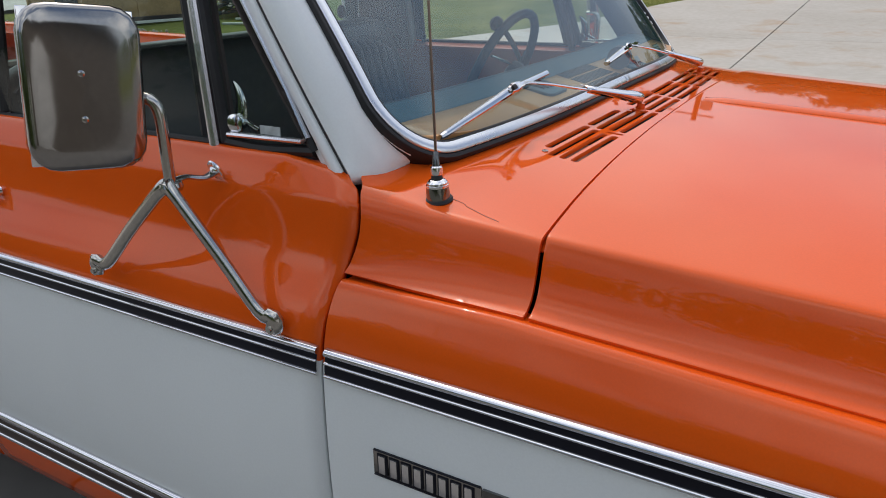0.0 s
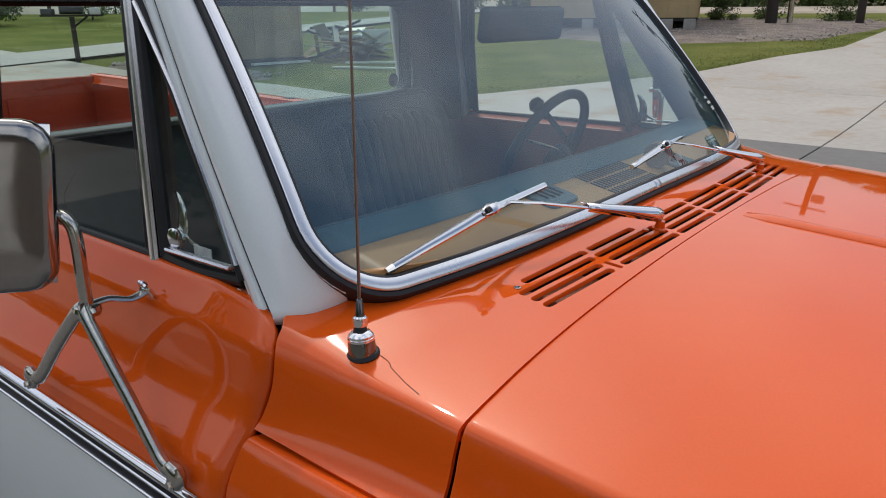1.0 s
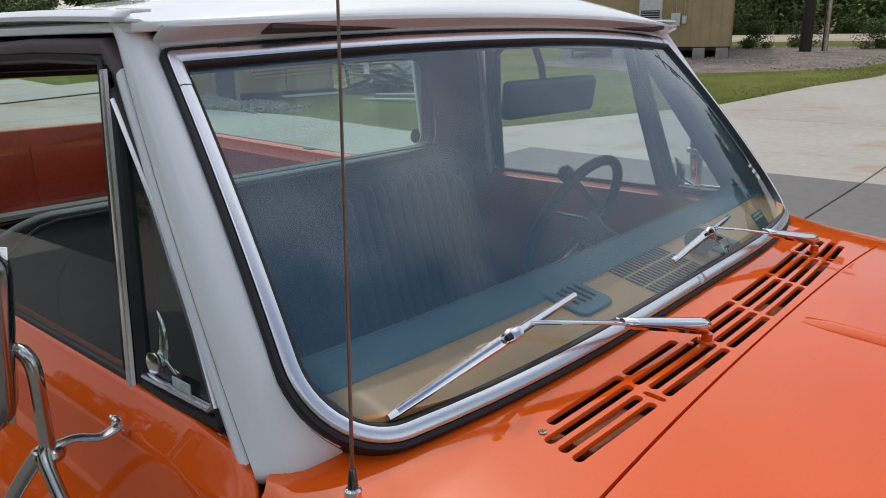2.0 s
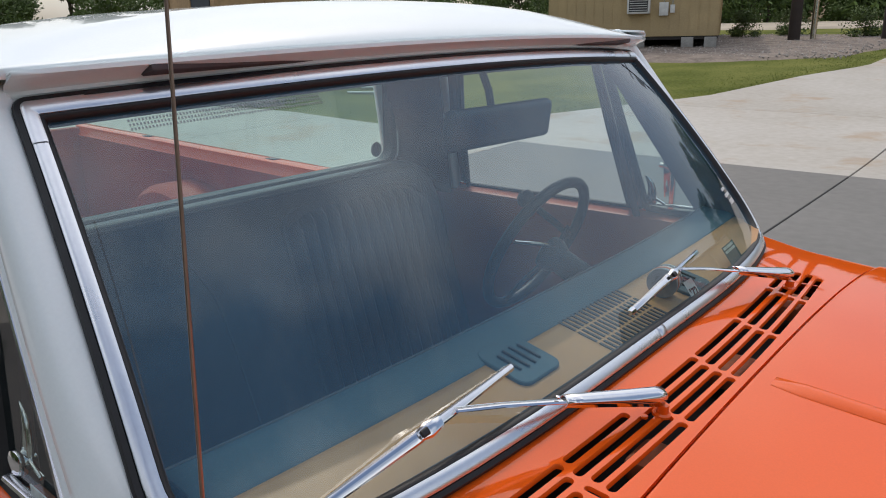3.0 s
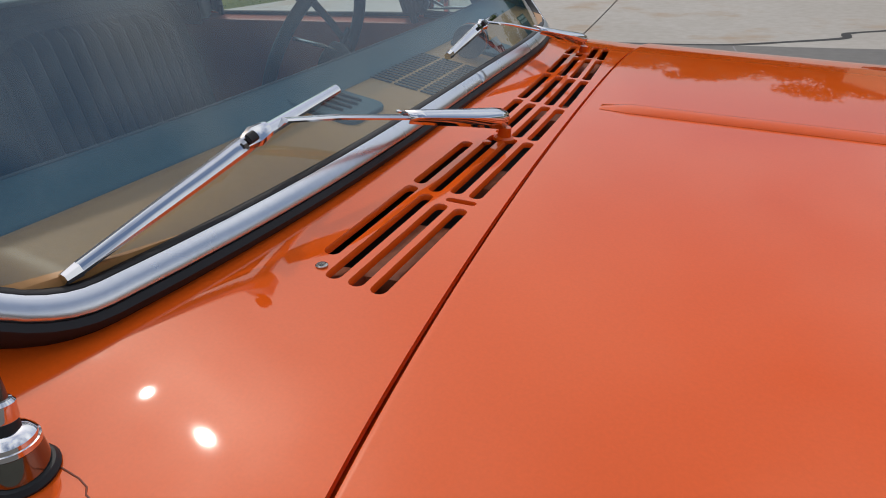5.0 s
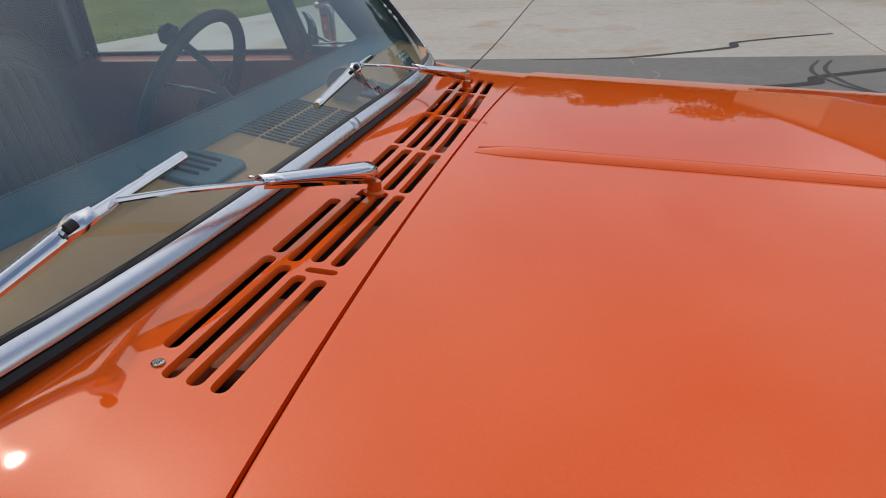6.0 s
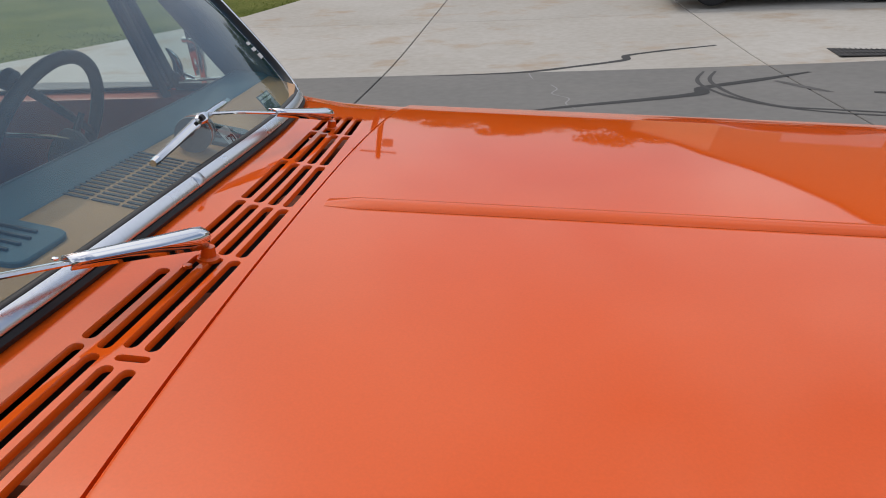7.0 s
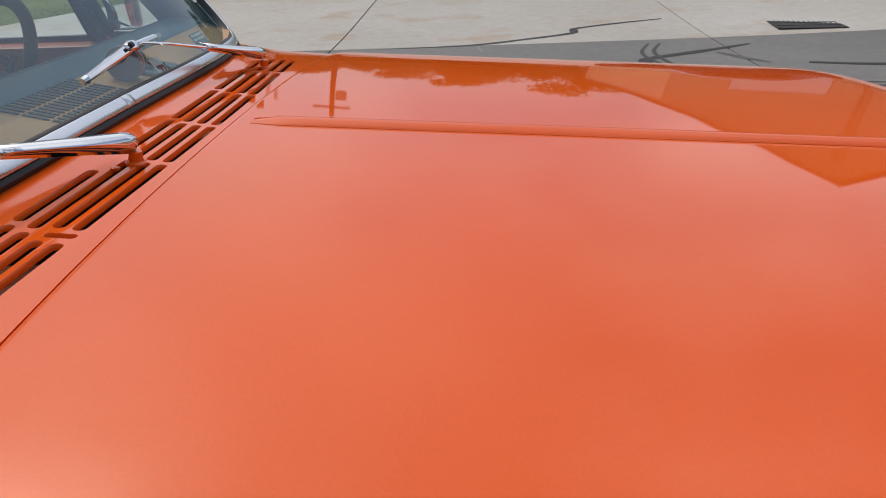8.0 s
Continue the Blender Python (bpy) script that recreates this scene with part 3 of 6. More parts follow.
def slot(bm, pts, w):
    """A flared slot along a line of points on the cowl."""
    p = [Vector((x, y, 0)) for x, y in pts]
    d0, d1 = (p[0] - p[1]).normalized(), (p[-1] - p[-2]).normalized()
    ring = [(q, (Vector((-(p[min(i + 1, len(p) - 1)] - p[max(i - 1, 0)]).normalized().y, (p[min(i + 1, len(p) - 1)] - p[max(i - 1, 0)]).normalized().x, 0)))) for i, q in enumerate(p)]
    outline = [(q, s) for q, s in ring]
    s1 = ring[-1][1]
    outline += [(p[-1], (s1 * math.cos(t) + d1 * math.sin(t))) for t in np.linspace(0, math.pi, 7)[1:-1]]
    outline += [(q, -s) for q, s in ring[::-1]]
    s0 = ring[0][1]
    outline += [(p[0], (-s0 * math.cos(t) + d0 * math.sin(t))) for t in np.linspace(0, math.pi, 7)[1:-1]]
    rows = []
    for h, grow in ((0.003, 1.36), (0.0004, 1.18), (-0.0015, 1.0), (-0.02, 1.0)):
        row = []
        for q, s in outline:
            a = q + s * (w * grow)
            row.append((a.x, a.y, cowl_height(q.x, q.y) + h))
        rows.append(row)
    sheet(rows, bm, closed=True)
    bm.verts.ensure_lookup_table()
    n = len(outline)
    m = len(bm.verts)
    bm.faces.new([bm.verts[m - n + k] for k in range(n)])
    bm.faces.new([bm.verts[m - 4 * n + k] for k in reversed(range(n))])


def cut_grille():
    w = 0.0060
    starts = (-0.512, -0.544, -0.547, -0.550)
    ends = (0.515, 0.545, 0.552, 0.540)
    for r in range(4):
        bm = bmesh.new()
        edges = [starts[r] - 0.0105] + [b + SLANT[r] for b in BARS] + [ends[r] + 0.0105]
        for k, (a, b) in enumerate(zip(edges, edges[1:])):
            g0, g1 = 0.0105, 0.0105
            if r > 1 and k == 0:
                g1 = 0.0200
            if r > 1 and k == 1:
                g0 = 0.0200
            if r == 0 and k == 1:
                b = -0.21
            n = max(3, int((b - a) / 0.04))
            slot(bm, [(slot_x(r, y), y) for y in np.linspace(a + g0, b - g1, n)], w)
        carve(cowl, bm)
    bm = bmesh.new()
    slot(bm, [(x, -0.3775) for x in (-0.044, -0.034, -0.023)], 0.0042)
    carve(cowl, bm)


cut_grille()
cowl.data.materials.clear()
cowl.data.materials.append(ORANGE)

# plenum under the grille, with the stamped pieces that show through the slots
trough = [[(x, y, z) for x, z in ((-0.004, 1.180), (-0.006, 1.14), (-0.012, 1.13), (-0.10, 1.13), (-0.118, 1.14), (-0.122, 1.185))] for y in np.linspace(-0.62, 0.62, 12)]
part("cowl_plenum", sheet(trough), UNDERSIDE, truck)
for x, y, z, a, b, c in ((-0.058, -0.450, 1.182, 0.060, 0.12, 0.022), (-0.088, -0.525, 1.186, 0.03, 0.05, 0.02), (-0.04, -0.22, 1.168, 0.05, 0.07, 0.03),
                         (-0.05, 0.10, 1.168, 0.05, 0.09, 0.03), (-0.06, 0.44, 1.172, 0.045, 0.09, 0.03)):
    part("cowl_bracket", rounded((x, y, z), (a, b, c), 0.008), CAVITY, truck, "brown steel bracket below the grille")
zs = cowl_height(-0.096, -0.537)
part("screw", turned([(0, 0.0052), (0.001, 0.0052), (0.0018, 0.0042), (0.0020, 0.003), (0.001, 0.0018)], (-0.096, -0.537, zs), (0, -0.03, 1), 14), STEEL, cowl, "small steel screw")


# ---- sides
def side_sheet(section, x0, x1, side, n=24, xfun=None, split=True):
    """Body side: orange above the belt and below the sill trim, white between."""
    sec = spline(section, 3)
    rows = []
    for k in range(n + 1):
        row = []
        for y, z in sec:
            a, b = (xfun(y, z) if xfun else (x0, x1))
            row.append((a + (b - a) * k / n, side * y, z))
        rows.append(row)
    back = rows[-1][0][0] < rows[0][0][0]
    bm = sheet(rows, flip=(side > 0) != back)
    if split:
        for f in bm.faces:
            z = f.calc_center_median().z
            f.material_index = 1 if 0.552 < z < 0.978 else 0
    return bm


def door_front(z):
    """The front edge of the door, which bends back below the shoulder."""
    return float(np.interp(z, [0.40, 1.00, 1.06, 1.10, 1.15, 1.18, 1.199, 1.214, 1.229, 1.24], [-0.2655, -0.2655, -0.2635, -0.2565, -0.2465, -0.2475, -0.2530, -0.2625, -0.2815, -0.30]))


fenders, doors, corners = [], [], []
for side in (-1, 1):
    bm = side_sheet(FENDER_SEC, 0, 0, side, 40, lambda y, z: (door_front(z) + 0.0075, 1.40))
    for v in bm.verts:
        v.co.z += nose(v.co.x) * max(0, min(1, (v.co.z - 0.95) / 0.15))
        v.co.y *= 1 - 0.03 * max(0, v.co.x - 0.9) ** 2
    f = part("fender", bm, [ORANGE, WHITE], truck, "orange fender with a white side panel", solid=0.012)
    cut = turned([(0, 0.44), (0.4, 0.44)], (0.76, side * 0.72, 0.36), (0, side, 0), 32)
    fenders.append(carve(f, cut))
    bm = side_sheet(DOOR_SEC, 0, 0, side, 26, lambda y, z: (door_front(z), DOOR_END))
    for v in bm.verts:
        # the shoulder comes down to the cowl at the front
        v.co.z -= 0.017 * max(0.0, min(1.0, (v.co.x + 0.40) / 0.12)) * max(0.0, min(1.0, (v.co.z - 1.185) / 0.045))
    d = part("door", bm, [ORANGE, WHITE], truck, "orange and white door with a vent window", solid=0.012)
    doors.append(d)
    bm = side_sheet(DOOR_SEC, DOOR_END - 0.008, CAB_END, side, 6)
    corners.append(part("cab_corner", bm, [ORANGE, WHITE], truck, solid=0.012))


# ---- belt and sill mouldings
def moulding(parent, side, x0, x1, z0, z1, y, mid, label):
    """A trim strip: bright edges with a dark inlay between, and a bright line in it."""
    h = z1 - z0
    low = [(0.0, 0.0), (0.0045, 0.03), (0.0068, 0.08), (0.0072, 0.12), (0.0062, 0.15), (0.0035, 0.16)]
    high = [(0.0035, 0.75), (0.0064, 0.78), (0.0084, 0.85), (0.0086, 0.91), (0.0066, 0.965), (0.0035, 0.99), (0.0, 1.0)]
    n = max(2, int(abs(x1 - x0) / 0.06))
    xs = np.linspace(x0, x1, n + 1)
    ob = None
    for pr, m, nm in ((high, EDGE_TRIM, "bright_edge"), ([(0.0035, 0.16), (0.0042, 0.3), (0.0042, 0.5), (0.0035, 0.75)], mid, "dark_inlay"), (low, EDGE_TRIM, "bright_edge"),
                      ([(0.0038, 0.485), (0.0060, 0.50), (0.0068, 0.53), (0.0062, 0.56), (0.0038, 0.575)], EDGE_TRIM, "bright_line")):
        rows = [[(x, side * (y(z0 + h * q) + p + 0.0015), z0 + h * q) for p, q in pr] for x in xs]
        b = sheet(rows, flip=side < 0)
        o = part(nm, b, m, parent if ob is None else ob, angle=60)
        if ob is None:
            ob = o
            o.name = "moulding"
            o["label"] = label
    return ob


def side_y(z):
    s = spline(FENDER_SEC[4:], 3)[::-1]
    return float(np.interp(z, [p[1] for p in s], [p[0] for p in s]))


for k, side in enumerate((-1, 1)):
    for parent, xa, xb in ((fenders[k], -0.252, 1.36), (doors[k], -0.266, DOOR_END), (corners[k], DOOR_END - 0.01, CAB_END)):
        moulding(parent, side, xa, xb, 0.956, 1.0, side_y, BLACK_TRIM, "bright belt moulding with a black inlay")
        lo = 0.28 if parent is fenders[k] else xb
        moulding(parent, side, xa, lo, 0.512, 0.590, side_y, BROWN_TRIM, "bright sill moulding with a dark brown inlay")


# ---- lettering, and the emblem on the fender in raised bright bars
def lettering(text, size, at, parent, m, label, stretch=1.0, bold=0.0, deep=0.0022):
    cu = bpy.data.curves.new("lettering", "FONT")
    cu.body, cu.size, cu.extrude, cu.bevel_depth, cu.space_character, cu.offset = text, size, deep, 0.0003, 1.14, bold
    tmp = bpy.data.objects.new("lettering", cu)
    scene.collection.objects.link(tmp)
    bpy.context.view_layer.update()
    me = bpy.data.meshes.new_from_object(tmp.evaluated_get(bpy.context.evaluated_depsgraph_get()))
    bpy.data.objects.remove(tmp)
    bpy.data.curves.remove(cu)
    me.materials.clear()
    me.materials.append(m)
    ob = new("lettering", me)
    ob.matrix_world = pose(*at, 90, 0, 0) @ Matrix.Diagonal((stretch, 1, 1, 1))
    ob.parent = parent
    ob["label"] = label
    return ob


emblem = part("emblem", rounded((-0.091, -0.9275, 0.846), (0.170, 0.003, 0.042), 0.0014), STAINLESS, truck, "chrome emblem with a row of raised bars")
for k in range(8):
    bx = -0.160 + 0.0194 * k
    rim = part("emblem_bar", rounded((bx, -0.9290, 0.846), (0.0168, 0.003, 0.034), 0.0010), BLACK_TRIM, emblem, "black bar with a raised chrome face")
    part("emblem_bar_face", rounded((bx, -0.9308, 0.846), (0.0110, 0.003, 0.029), 0.0010), CHROME, rim)
for dz in (-0.0205, 0.0205):
    part("emblem_rim", rounded((-0.091, -0.9285, 0.846 + dz), (0.168, 0.004, 0.0016), 0.0006), BLACK_TRIM, emblem)
plate = part("emblem_plate", rounded((0.030, -0.9285, 0.846), (0.070, 0.005, 0.040), 0.002), SMOKED, emblem, "smoked chrome end plate")
for px, pw in ((0.016, 0.014), (0.042, 0.020)):
    part("emblem_mark", rounded((px, -0.9313, 0.848), (pw, 0.002, 0.003), 0.0006), CHROME, plate)

# ---- white upper cab: pillars, roof, rear wall
GLASS_TOP = 1.615


def door_line(t):
    """The front edge of the door above the sill."""
    return Vector((-0.2795, -0.803, 1.212)).lerp(Vector((-0.585, -0.742, 1.655)), t) + Vector((-0.004, -0.004, 0.0)) * (4 * t * (1 - t))


def build_pillar(side):
    """From the gasket's outer edge to the door gap, its foot on the cowl seam."""
    rl, ru = WS_R, 0.012
    edge = [(-(WS_W - rl) - rl * math.sin(q), rl - rl * math.cos(q)) for q in np.linspace(0.44, math.pi / 2, 10)]
    edge += [(-WS_W, b) for b in np.linspace(rl, WS_H - ru, 16)[1:]]
    edge += [(-(WS_W - ru) - ru * math.cos(q), WS_H - ru + ru * math.sin(q)) for q in (0.5, 1.0)]
    b0 = edge[0][1]
    rows = []
    for a, b in edge:
        t = (b - b0) / (WS_H - b0)
        out = Vector((a + WS_W - rl, b - rl)).normalized() if b < rl else Vector((-1, 0))
        g = ws_point(a + out.x * 0.004, b + out.y * 0.004, -0.0045)
        g.y += 0.024 if side > 0 else 0.0
        d = door_line(t ** 0.95)
        fade = max(0.0, 1 - t / 0.35) ** 2
        row = []
        for k in range(13):
            q = k / 12
            p = g.lerp(d, q)
            p += Vector((0.75, -0.62, 0.25)) * (0.020 * 4 * q * (1 - q) * (0.30 + 0.70 * t) * (1 - fade))
            low = fade * (1 - q ** 4)
            # near the foot the rows follow the bowed seam and lie on the cowl
            xs = -0.2330 + float(np.interp(q, [0, 0.2, 0.42, 0.74, 0.92, 1.0], [0.0, -0.003, -0.007, -0.017, -0.030, -0.048]))
            ys = -0.691 - 0.112 * q
            s_pt = Vector((xs, ys, cowl_height(xs, ys) - 0.0008 + (b - b0) * 0.8))
            row.append(p.lerp(s_pt + (g - s_pt) * ((1 - q) ** 3 * min(1.0, (b - b0) / 0.012)), low))
        rows.append(row)
    for dx, dz in ((-0.006, 0.010), (-0.020, 0.026), (-0.045, 0.040)):
        rows.append([Vector((p.x + dx, p.y * (1 + 0.10 * dx), p.z + dz)) for p in rows[len(edge) - 1]])
    foot = [Vector((p.x - 0.001, p.y, p.z - 0.012)) for p in rows[0]]
    rows = [[(p.x, p.y * -side, p.z) for p in r] for r in [foot] + rows]
    # the return face that lines the door gap
    rows = [r + [(r[-1][0] - 0.001, r[-1][1] * 0.9985, r[-1][2] - 0.001), (r[-1][0] - 0.004, r[-1][1] * 0.975, r[-1][2] - 0.004)] for r in rows]
    return part("pillar", sheet(rows, flip=side > 0), WHITE, truck, "white windshield pillar", solid=0.003, angle=50)


for side in (-1, 1):
    build_pillar(side)
    lining = []
    for t in np.linspace(0.02, 1.0, 10):
        d0 = door_line(t)
        a0 = ws_point(-(WS_W - 0.028), max(0.06, t * WS_H), -0.016)
        a0.y += 0.024 if side > 0 else 0.0
        lining.append([(q.x, q.y * -side, q.z) for q in (a0, a0.lerp(d0, 0.35) + Vector((-0.03, 0.035, 0)), d0 + Vector((-0.055, 0.055, 0)), d0 + Vector((-0.078, 0.040, 0)), d0 + Vector((-0.070, 0.012, 0)))])
    part("pillar_lining", sheet(lining, flip=side > 0), CAB_LINING, truck, "dark inner pillar lining", solid=0.004)


def roof_front(y):
    return -0.468 - 0.077 * (abs(y) / 0.74) ** 2.4


def build_roof():
    rows = []
    ys = [0.745 * math.sin(t) for t in np.linspace(-math.pi / 2, math.pi / 2, 41)]
    for k in range(25):
        u = k / 24
        row = []
        for y in ys:
            s = abs(y) / 0.745
            xf, xb = roof_front(y), -1.44 + 0.03 * s ** 3
            x = xf + (xb - xf) * (u ** 1.25)
            edge = min(1.0, (1 - s) / 0.10) if s > 0.9 else 1.0
            crown = 0.063 * (1 - s ** 2.7)
            lift = math.sin(min(u / 0.32, 1) * math.pi / 2) * (1 - 0.55 * max(0, (u - 0.75) / 0.25) ** 2)
            row.append((x, y, 1.694 - 0.018 * s * s + crown * lift))
        rows.append(row)
    part("roof", sheet(rows), WHITE, truck, "white painted roof panel", solid=0.012, bevel=0.004)
    # the moulded face over the windshield
    face = []
    for y in np.linspace(-0.715, 0.715, 37):
        s = abs(y) / 0.745
        xf, z = roof_front(y), 1.692 - 0.018 * s * s
        a = max(-WS_W, min(WS_W, (y + 0.012) / 0.911))
        top, tuck = ws_point(a, WS_H + 0.007, 0.001), ws_point(a, WS_H - 0.004, -0.016)
        face.append([(xf - 0.004, y, z - 0.010), (xf - 0.001, y, z - 0.004), (xf + 0.012, y, z - 0.001), (xf + 0.013, y, z - 0.006), (xf + 0.005, y, z - 0.010),
                     (top.x * 0.6 + xf * 0.4, y, top.z * 0.4 + z * 0.6 - 0.006), (top.x + 0.001, y, top.z + 0.005), (top.x + 0.003, y, top.z + 0.001), (top.x, y, top.z - 0.002), (tuck.x, y, tuck.z)])
    part("drip_rail", sheet(face), WHITE, truck, "white drip moulding", solid=0.003, angle=60)
    for side in (-1, 1):
        rail = [[(x, side * (0.728 + a), 1.676 + 0.010 * math.sin((x + 0.55) / -0.9 * math.pi) + b) for a, b in ((-0.01, 0.016), (0.016, 0.014), (0.026, 0.006), (0.024, 0.0), (0.006, 0.0), (-0.012, -0.01))]
                for x in np.linspace(-0.545, -1.44, 24)]
        part("side_rail", sheet(rail, flip=side < 0), WHITE, truck, "white roof rail", solid=0.004, angle=60)


build_roof()


def build_cab_back():
    """Rear wall with its wide window, and the posts behind the doors."""
    bm = bmesh.new()
    x = -1.42
    box((x, 0, 1.00), (0.03, 1.50, 0.55), bm)
    box((x + 0.02, 0, 1.645), (0.03, 1.46, 0.09), bm)
    for s in (-1, 1):
        box((x, s * 0.762, 1.41), (0.04, 0.04, 0.32), bm)
    part("cab_back", bm, [CAB_LINING], truck, "painted rear wall of the cab", bevel=0.008)
    for s in (-1, 1):
        rows = []
        for z in np.linspace(1.20, 1.68, 8):
            t = (z - 1.2) / 0.48
            y = 0.80 - 0.062 * t
            rows.append([(-1.188 - 0.015 * t, s * (y - 0.035), z), (-1.193 - 0.015 * t, s * y, z), (-1.30, s * (y + 0.004), z), (-1.40, s * (y - 0.005), z), (-1.435, s * (y - 0.03), z), (-1.44, s * (y - 0.06), z)])
        part("cab_post", sheet(rows, flip=s > 0), WHITE, truck, "white post behind the door", solid=0.02)
        rows = [[(xx, s * (0.798 - 0.062 * t - 0.038), 1.2 + 0.46 * t) for xx in (-1.183, -1.30, -1.41)] for t in np.linspace(0, 1, 5)]
        part("post_lining", sheet(rows, flip=s < 0), CAB_LINING, truck, solid=0.004)
    rg = new("rear_window")
    rg.parent = truck
    bm = bmesh.new()
    w, z0, z1, r = 0.732, 1.285, 1.600, 0.045
    outline = []
    for a0, cx, cz in ((-90, w - r, z0 + r), (0, w - r, z1 - r), (90, -w + r, z1 - r), (180, -w + r, z0 + r)):
        outline += [(cx + r * math.cos(radians(a0 + t)), cz + r * math.sin(radians(a0 + t))) for t in (0, 30, 60, 90)]
    def ring(d, h):
        return [(x + h, (abs(y) - d) * math.copysign(1, y), 1.4425 + (z - 1.4425) * (1 - d / 0.16)) for y, z in outline]
    part("gasket", sheet([ring(-0.014, 0.016), ring(-0.006, 0.030), ring(0.006, 0.032), ring(0.014, 0.022), ring(0.014, -0.02), ring(-0.014, -0.02), ring(-0.014, 0.016)], closed=True), RUBBER, rg)
    part("bright_bead", sheet([ring(-0.004, 0.030), ring(0.0, 0.035), ring(0.004, 0.031)], closed=True), BRIGHT_TRIM, rg)
    bm = bmesh.new()
    f = bm.faces.new([bm.verts.new(p) for p in ring(0.01, 0.004)])
    f.normal_update()
    if f.normal.x < 0:
        f.normal_flip()
    p = part("pane", bm, CLEAR, rg, "clear rear window glass", smooth=False)
    p.visible_shadow = False
    part("sticker", turned([(0, 0.024), (0.001, 0.024)], (x + 0.008, 0.655, 1.335), (1, 0, 0), 24), material("faded_sticker", (0.18, 0.14, 0.13), 0.6, vary=0.4, scale=40), rg, "faded round sticker")


build_cab_back()


# ---- door glass, vent windows, frames, handles
GLASS_EDGE = 1.385


def build_door_upper(d, s):
    def P(x, z, o=0.0):
        t = (z - 1.215) / 0.44
        return (x, s * (0.800 - 0.060 * t + o), z)
    top = 1.642
    lean = 0.19 if s < 0 else 0.27

    def post(z):
        return -0.552 - lean * (z - 1.232)
    # window frame: white along the pillar, over the glass and down the back coloured dark
    line = []
    for t in np.linspace(0.0, 0.93, 12):
        q = door_line(t)
        line.append((q.x - 0.0110, q.z))
    line[0] = (line[0][0] + 0.008, line[0][1] - 0.012)
    corner = line[-1]
    path = line + [(corner[0] - 0.05, top + 0.018), (-0.85, top + 0.020), (-1.13, top + 0.012), (-1.172, top - 0.02), (-1.18, 1.45), (-1.182, 1.232)]
    rows = []
    for i, (x, z) in enumerate(path):
        a, b = path[max(i - 1, 0)], path[min(i + 1, len(path) - 1)]
        dx, dz = b[0] - a[0], b[1] - a[1]
        L = math.hypot(dx, dz)
        nx, nz = -dz / L, dx / L
        inner = (-nx, -nz) if (nx * (-0.8 - x) + nz * (1.4 - z)) < 0 else (nx, nz)
        row = []
        for k, o in ((0.0, -0.012), (0.002, 0.004), (0.010, 0.007), (0.020, 0.004), (0.022, -0.002), (0.034, -0.004), (0.036, -0.02)):
            row.append(P(x + inner[0] * k, z + inner[1] * k, o))
        rows.append(row)
    part("window_frame", sheet(rows[:12], flip=s < 0), WHITE, d, "white painted window frame", angle=60)
    # the dark colour stands for rubber seals and for shade under the roof
    part("window_header", sheet(rows[11:], flip=s < 0), CAB_LINING, d, "window header coloured dark for its seals and shade", angle=60)
    part("door_seal", tube([(q.x - 0.0055, -s * q.y - s * 0.0035, q.z - 0.002) for q in (door_line(t) for t in np.linspace(-0.015, 0.97, 14))], 0.0042, 8, up=(0, 1, 0)), RUBBER, d, "black rubber door seal")
    seal = [(post(1.24) - 0.024, 1.24), (post(1.45) - 0.024, 1.45), (post(1.60) - 0.026, top - 0.012), (-0.68, top - 0.004), (-0.85, top - 0.002), (-1.09, top - 0.010), (-1.125, top - 0.035), (-1.138, 1.45), (-1.142, 1.235)]
    part("window_seal", tube([P(*q, -0.010) for q in seal], 0.011, 8, up=(0, 1, 0)), RUBBER, d, "black rubber window seal")
    # black seal round the vent glass
    A, B, C = (-0.532, 1.236), (-0.352, 1.238), (post(1.595) + 0.012, 1.595)
    bm = bmesh.new()
    tube([P(*q, -0.006) for q in spline([np.array(q) for q in (A, (-0.45, 1.232), B)], 4)], 0.009, 8, bm, up=(0, 1, 0))
    tube([P(*q, -0.006) for q in spline([np.array(q) for q in (B, (-0.385, 1.30), (-0.484, 1.45), C)], 4)], 0.009, 8, bm, up=(0, 1, 0))
    tube([P(*A, -0.006), P(*C, -0.006)], 0.010, 8, bm)
    part("vent_seal", bm, RUBBER, d, "black rubber seal")
    vg = bmesh.new()
    f = vg.faces.new([vg.verts.new(P(*q, -0.006)) for q in (A, B, (-0.385, 1.30), (-0.484, 1.45), C)])
    f.normal_update()
    if f.normal.y > 0:
        f.normal_flip()
    v = part("vent_glass", vg, SIDE_GLASS, d, "small triangular vent window", smooth=False)
    v.visible_shadow = False
    # bright frame of the vent, and the division post
    part("vent_frame", tube([P(-0.522, 1.249, 0.0), P(-0.372, 1.252, 0.0), P(-0.360, 1.258, 0.0), P(-0.407, 1.335, 0.0), P(-0.500, 1.470, 0.0), P(post(1.595) + 0.020, 1.585, 0.0)], 0.0060, 8, flat=0.7), BRIGHT_TRIM, d, "bright vent window frame")
    part("division_post", tube([P(post(1.222), 1.222, 0.002), P(post(1.40), 1.40, 0.002), P(post(1.62), 1.62, 0.002)], [0.010, 0.0095, 0.009], 8, flat=0.6, up=(0, 1, 0)), BRIGHT_TRIM, d, "bright division post")
    part("vent_channel", tube([P(post(1.20) - 0.002, 1.20, -0.030), P(post(1.40) - 0.002, 1.40, -0.030), P(post(1.63) - 0.002, 1.63, -0.030)], [0.016, 0.015, 0.014] if s < 0 else [0.010, 0.009, 0.008], 8, up=(0, 1, 0)), CAB_LINING, d, "dark inner window channel")
    wg = bmesh.new()
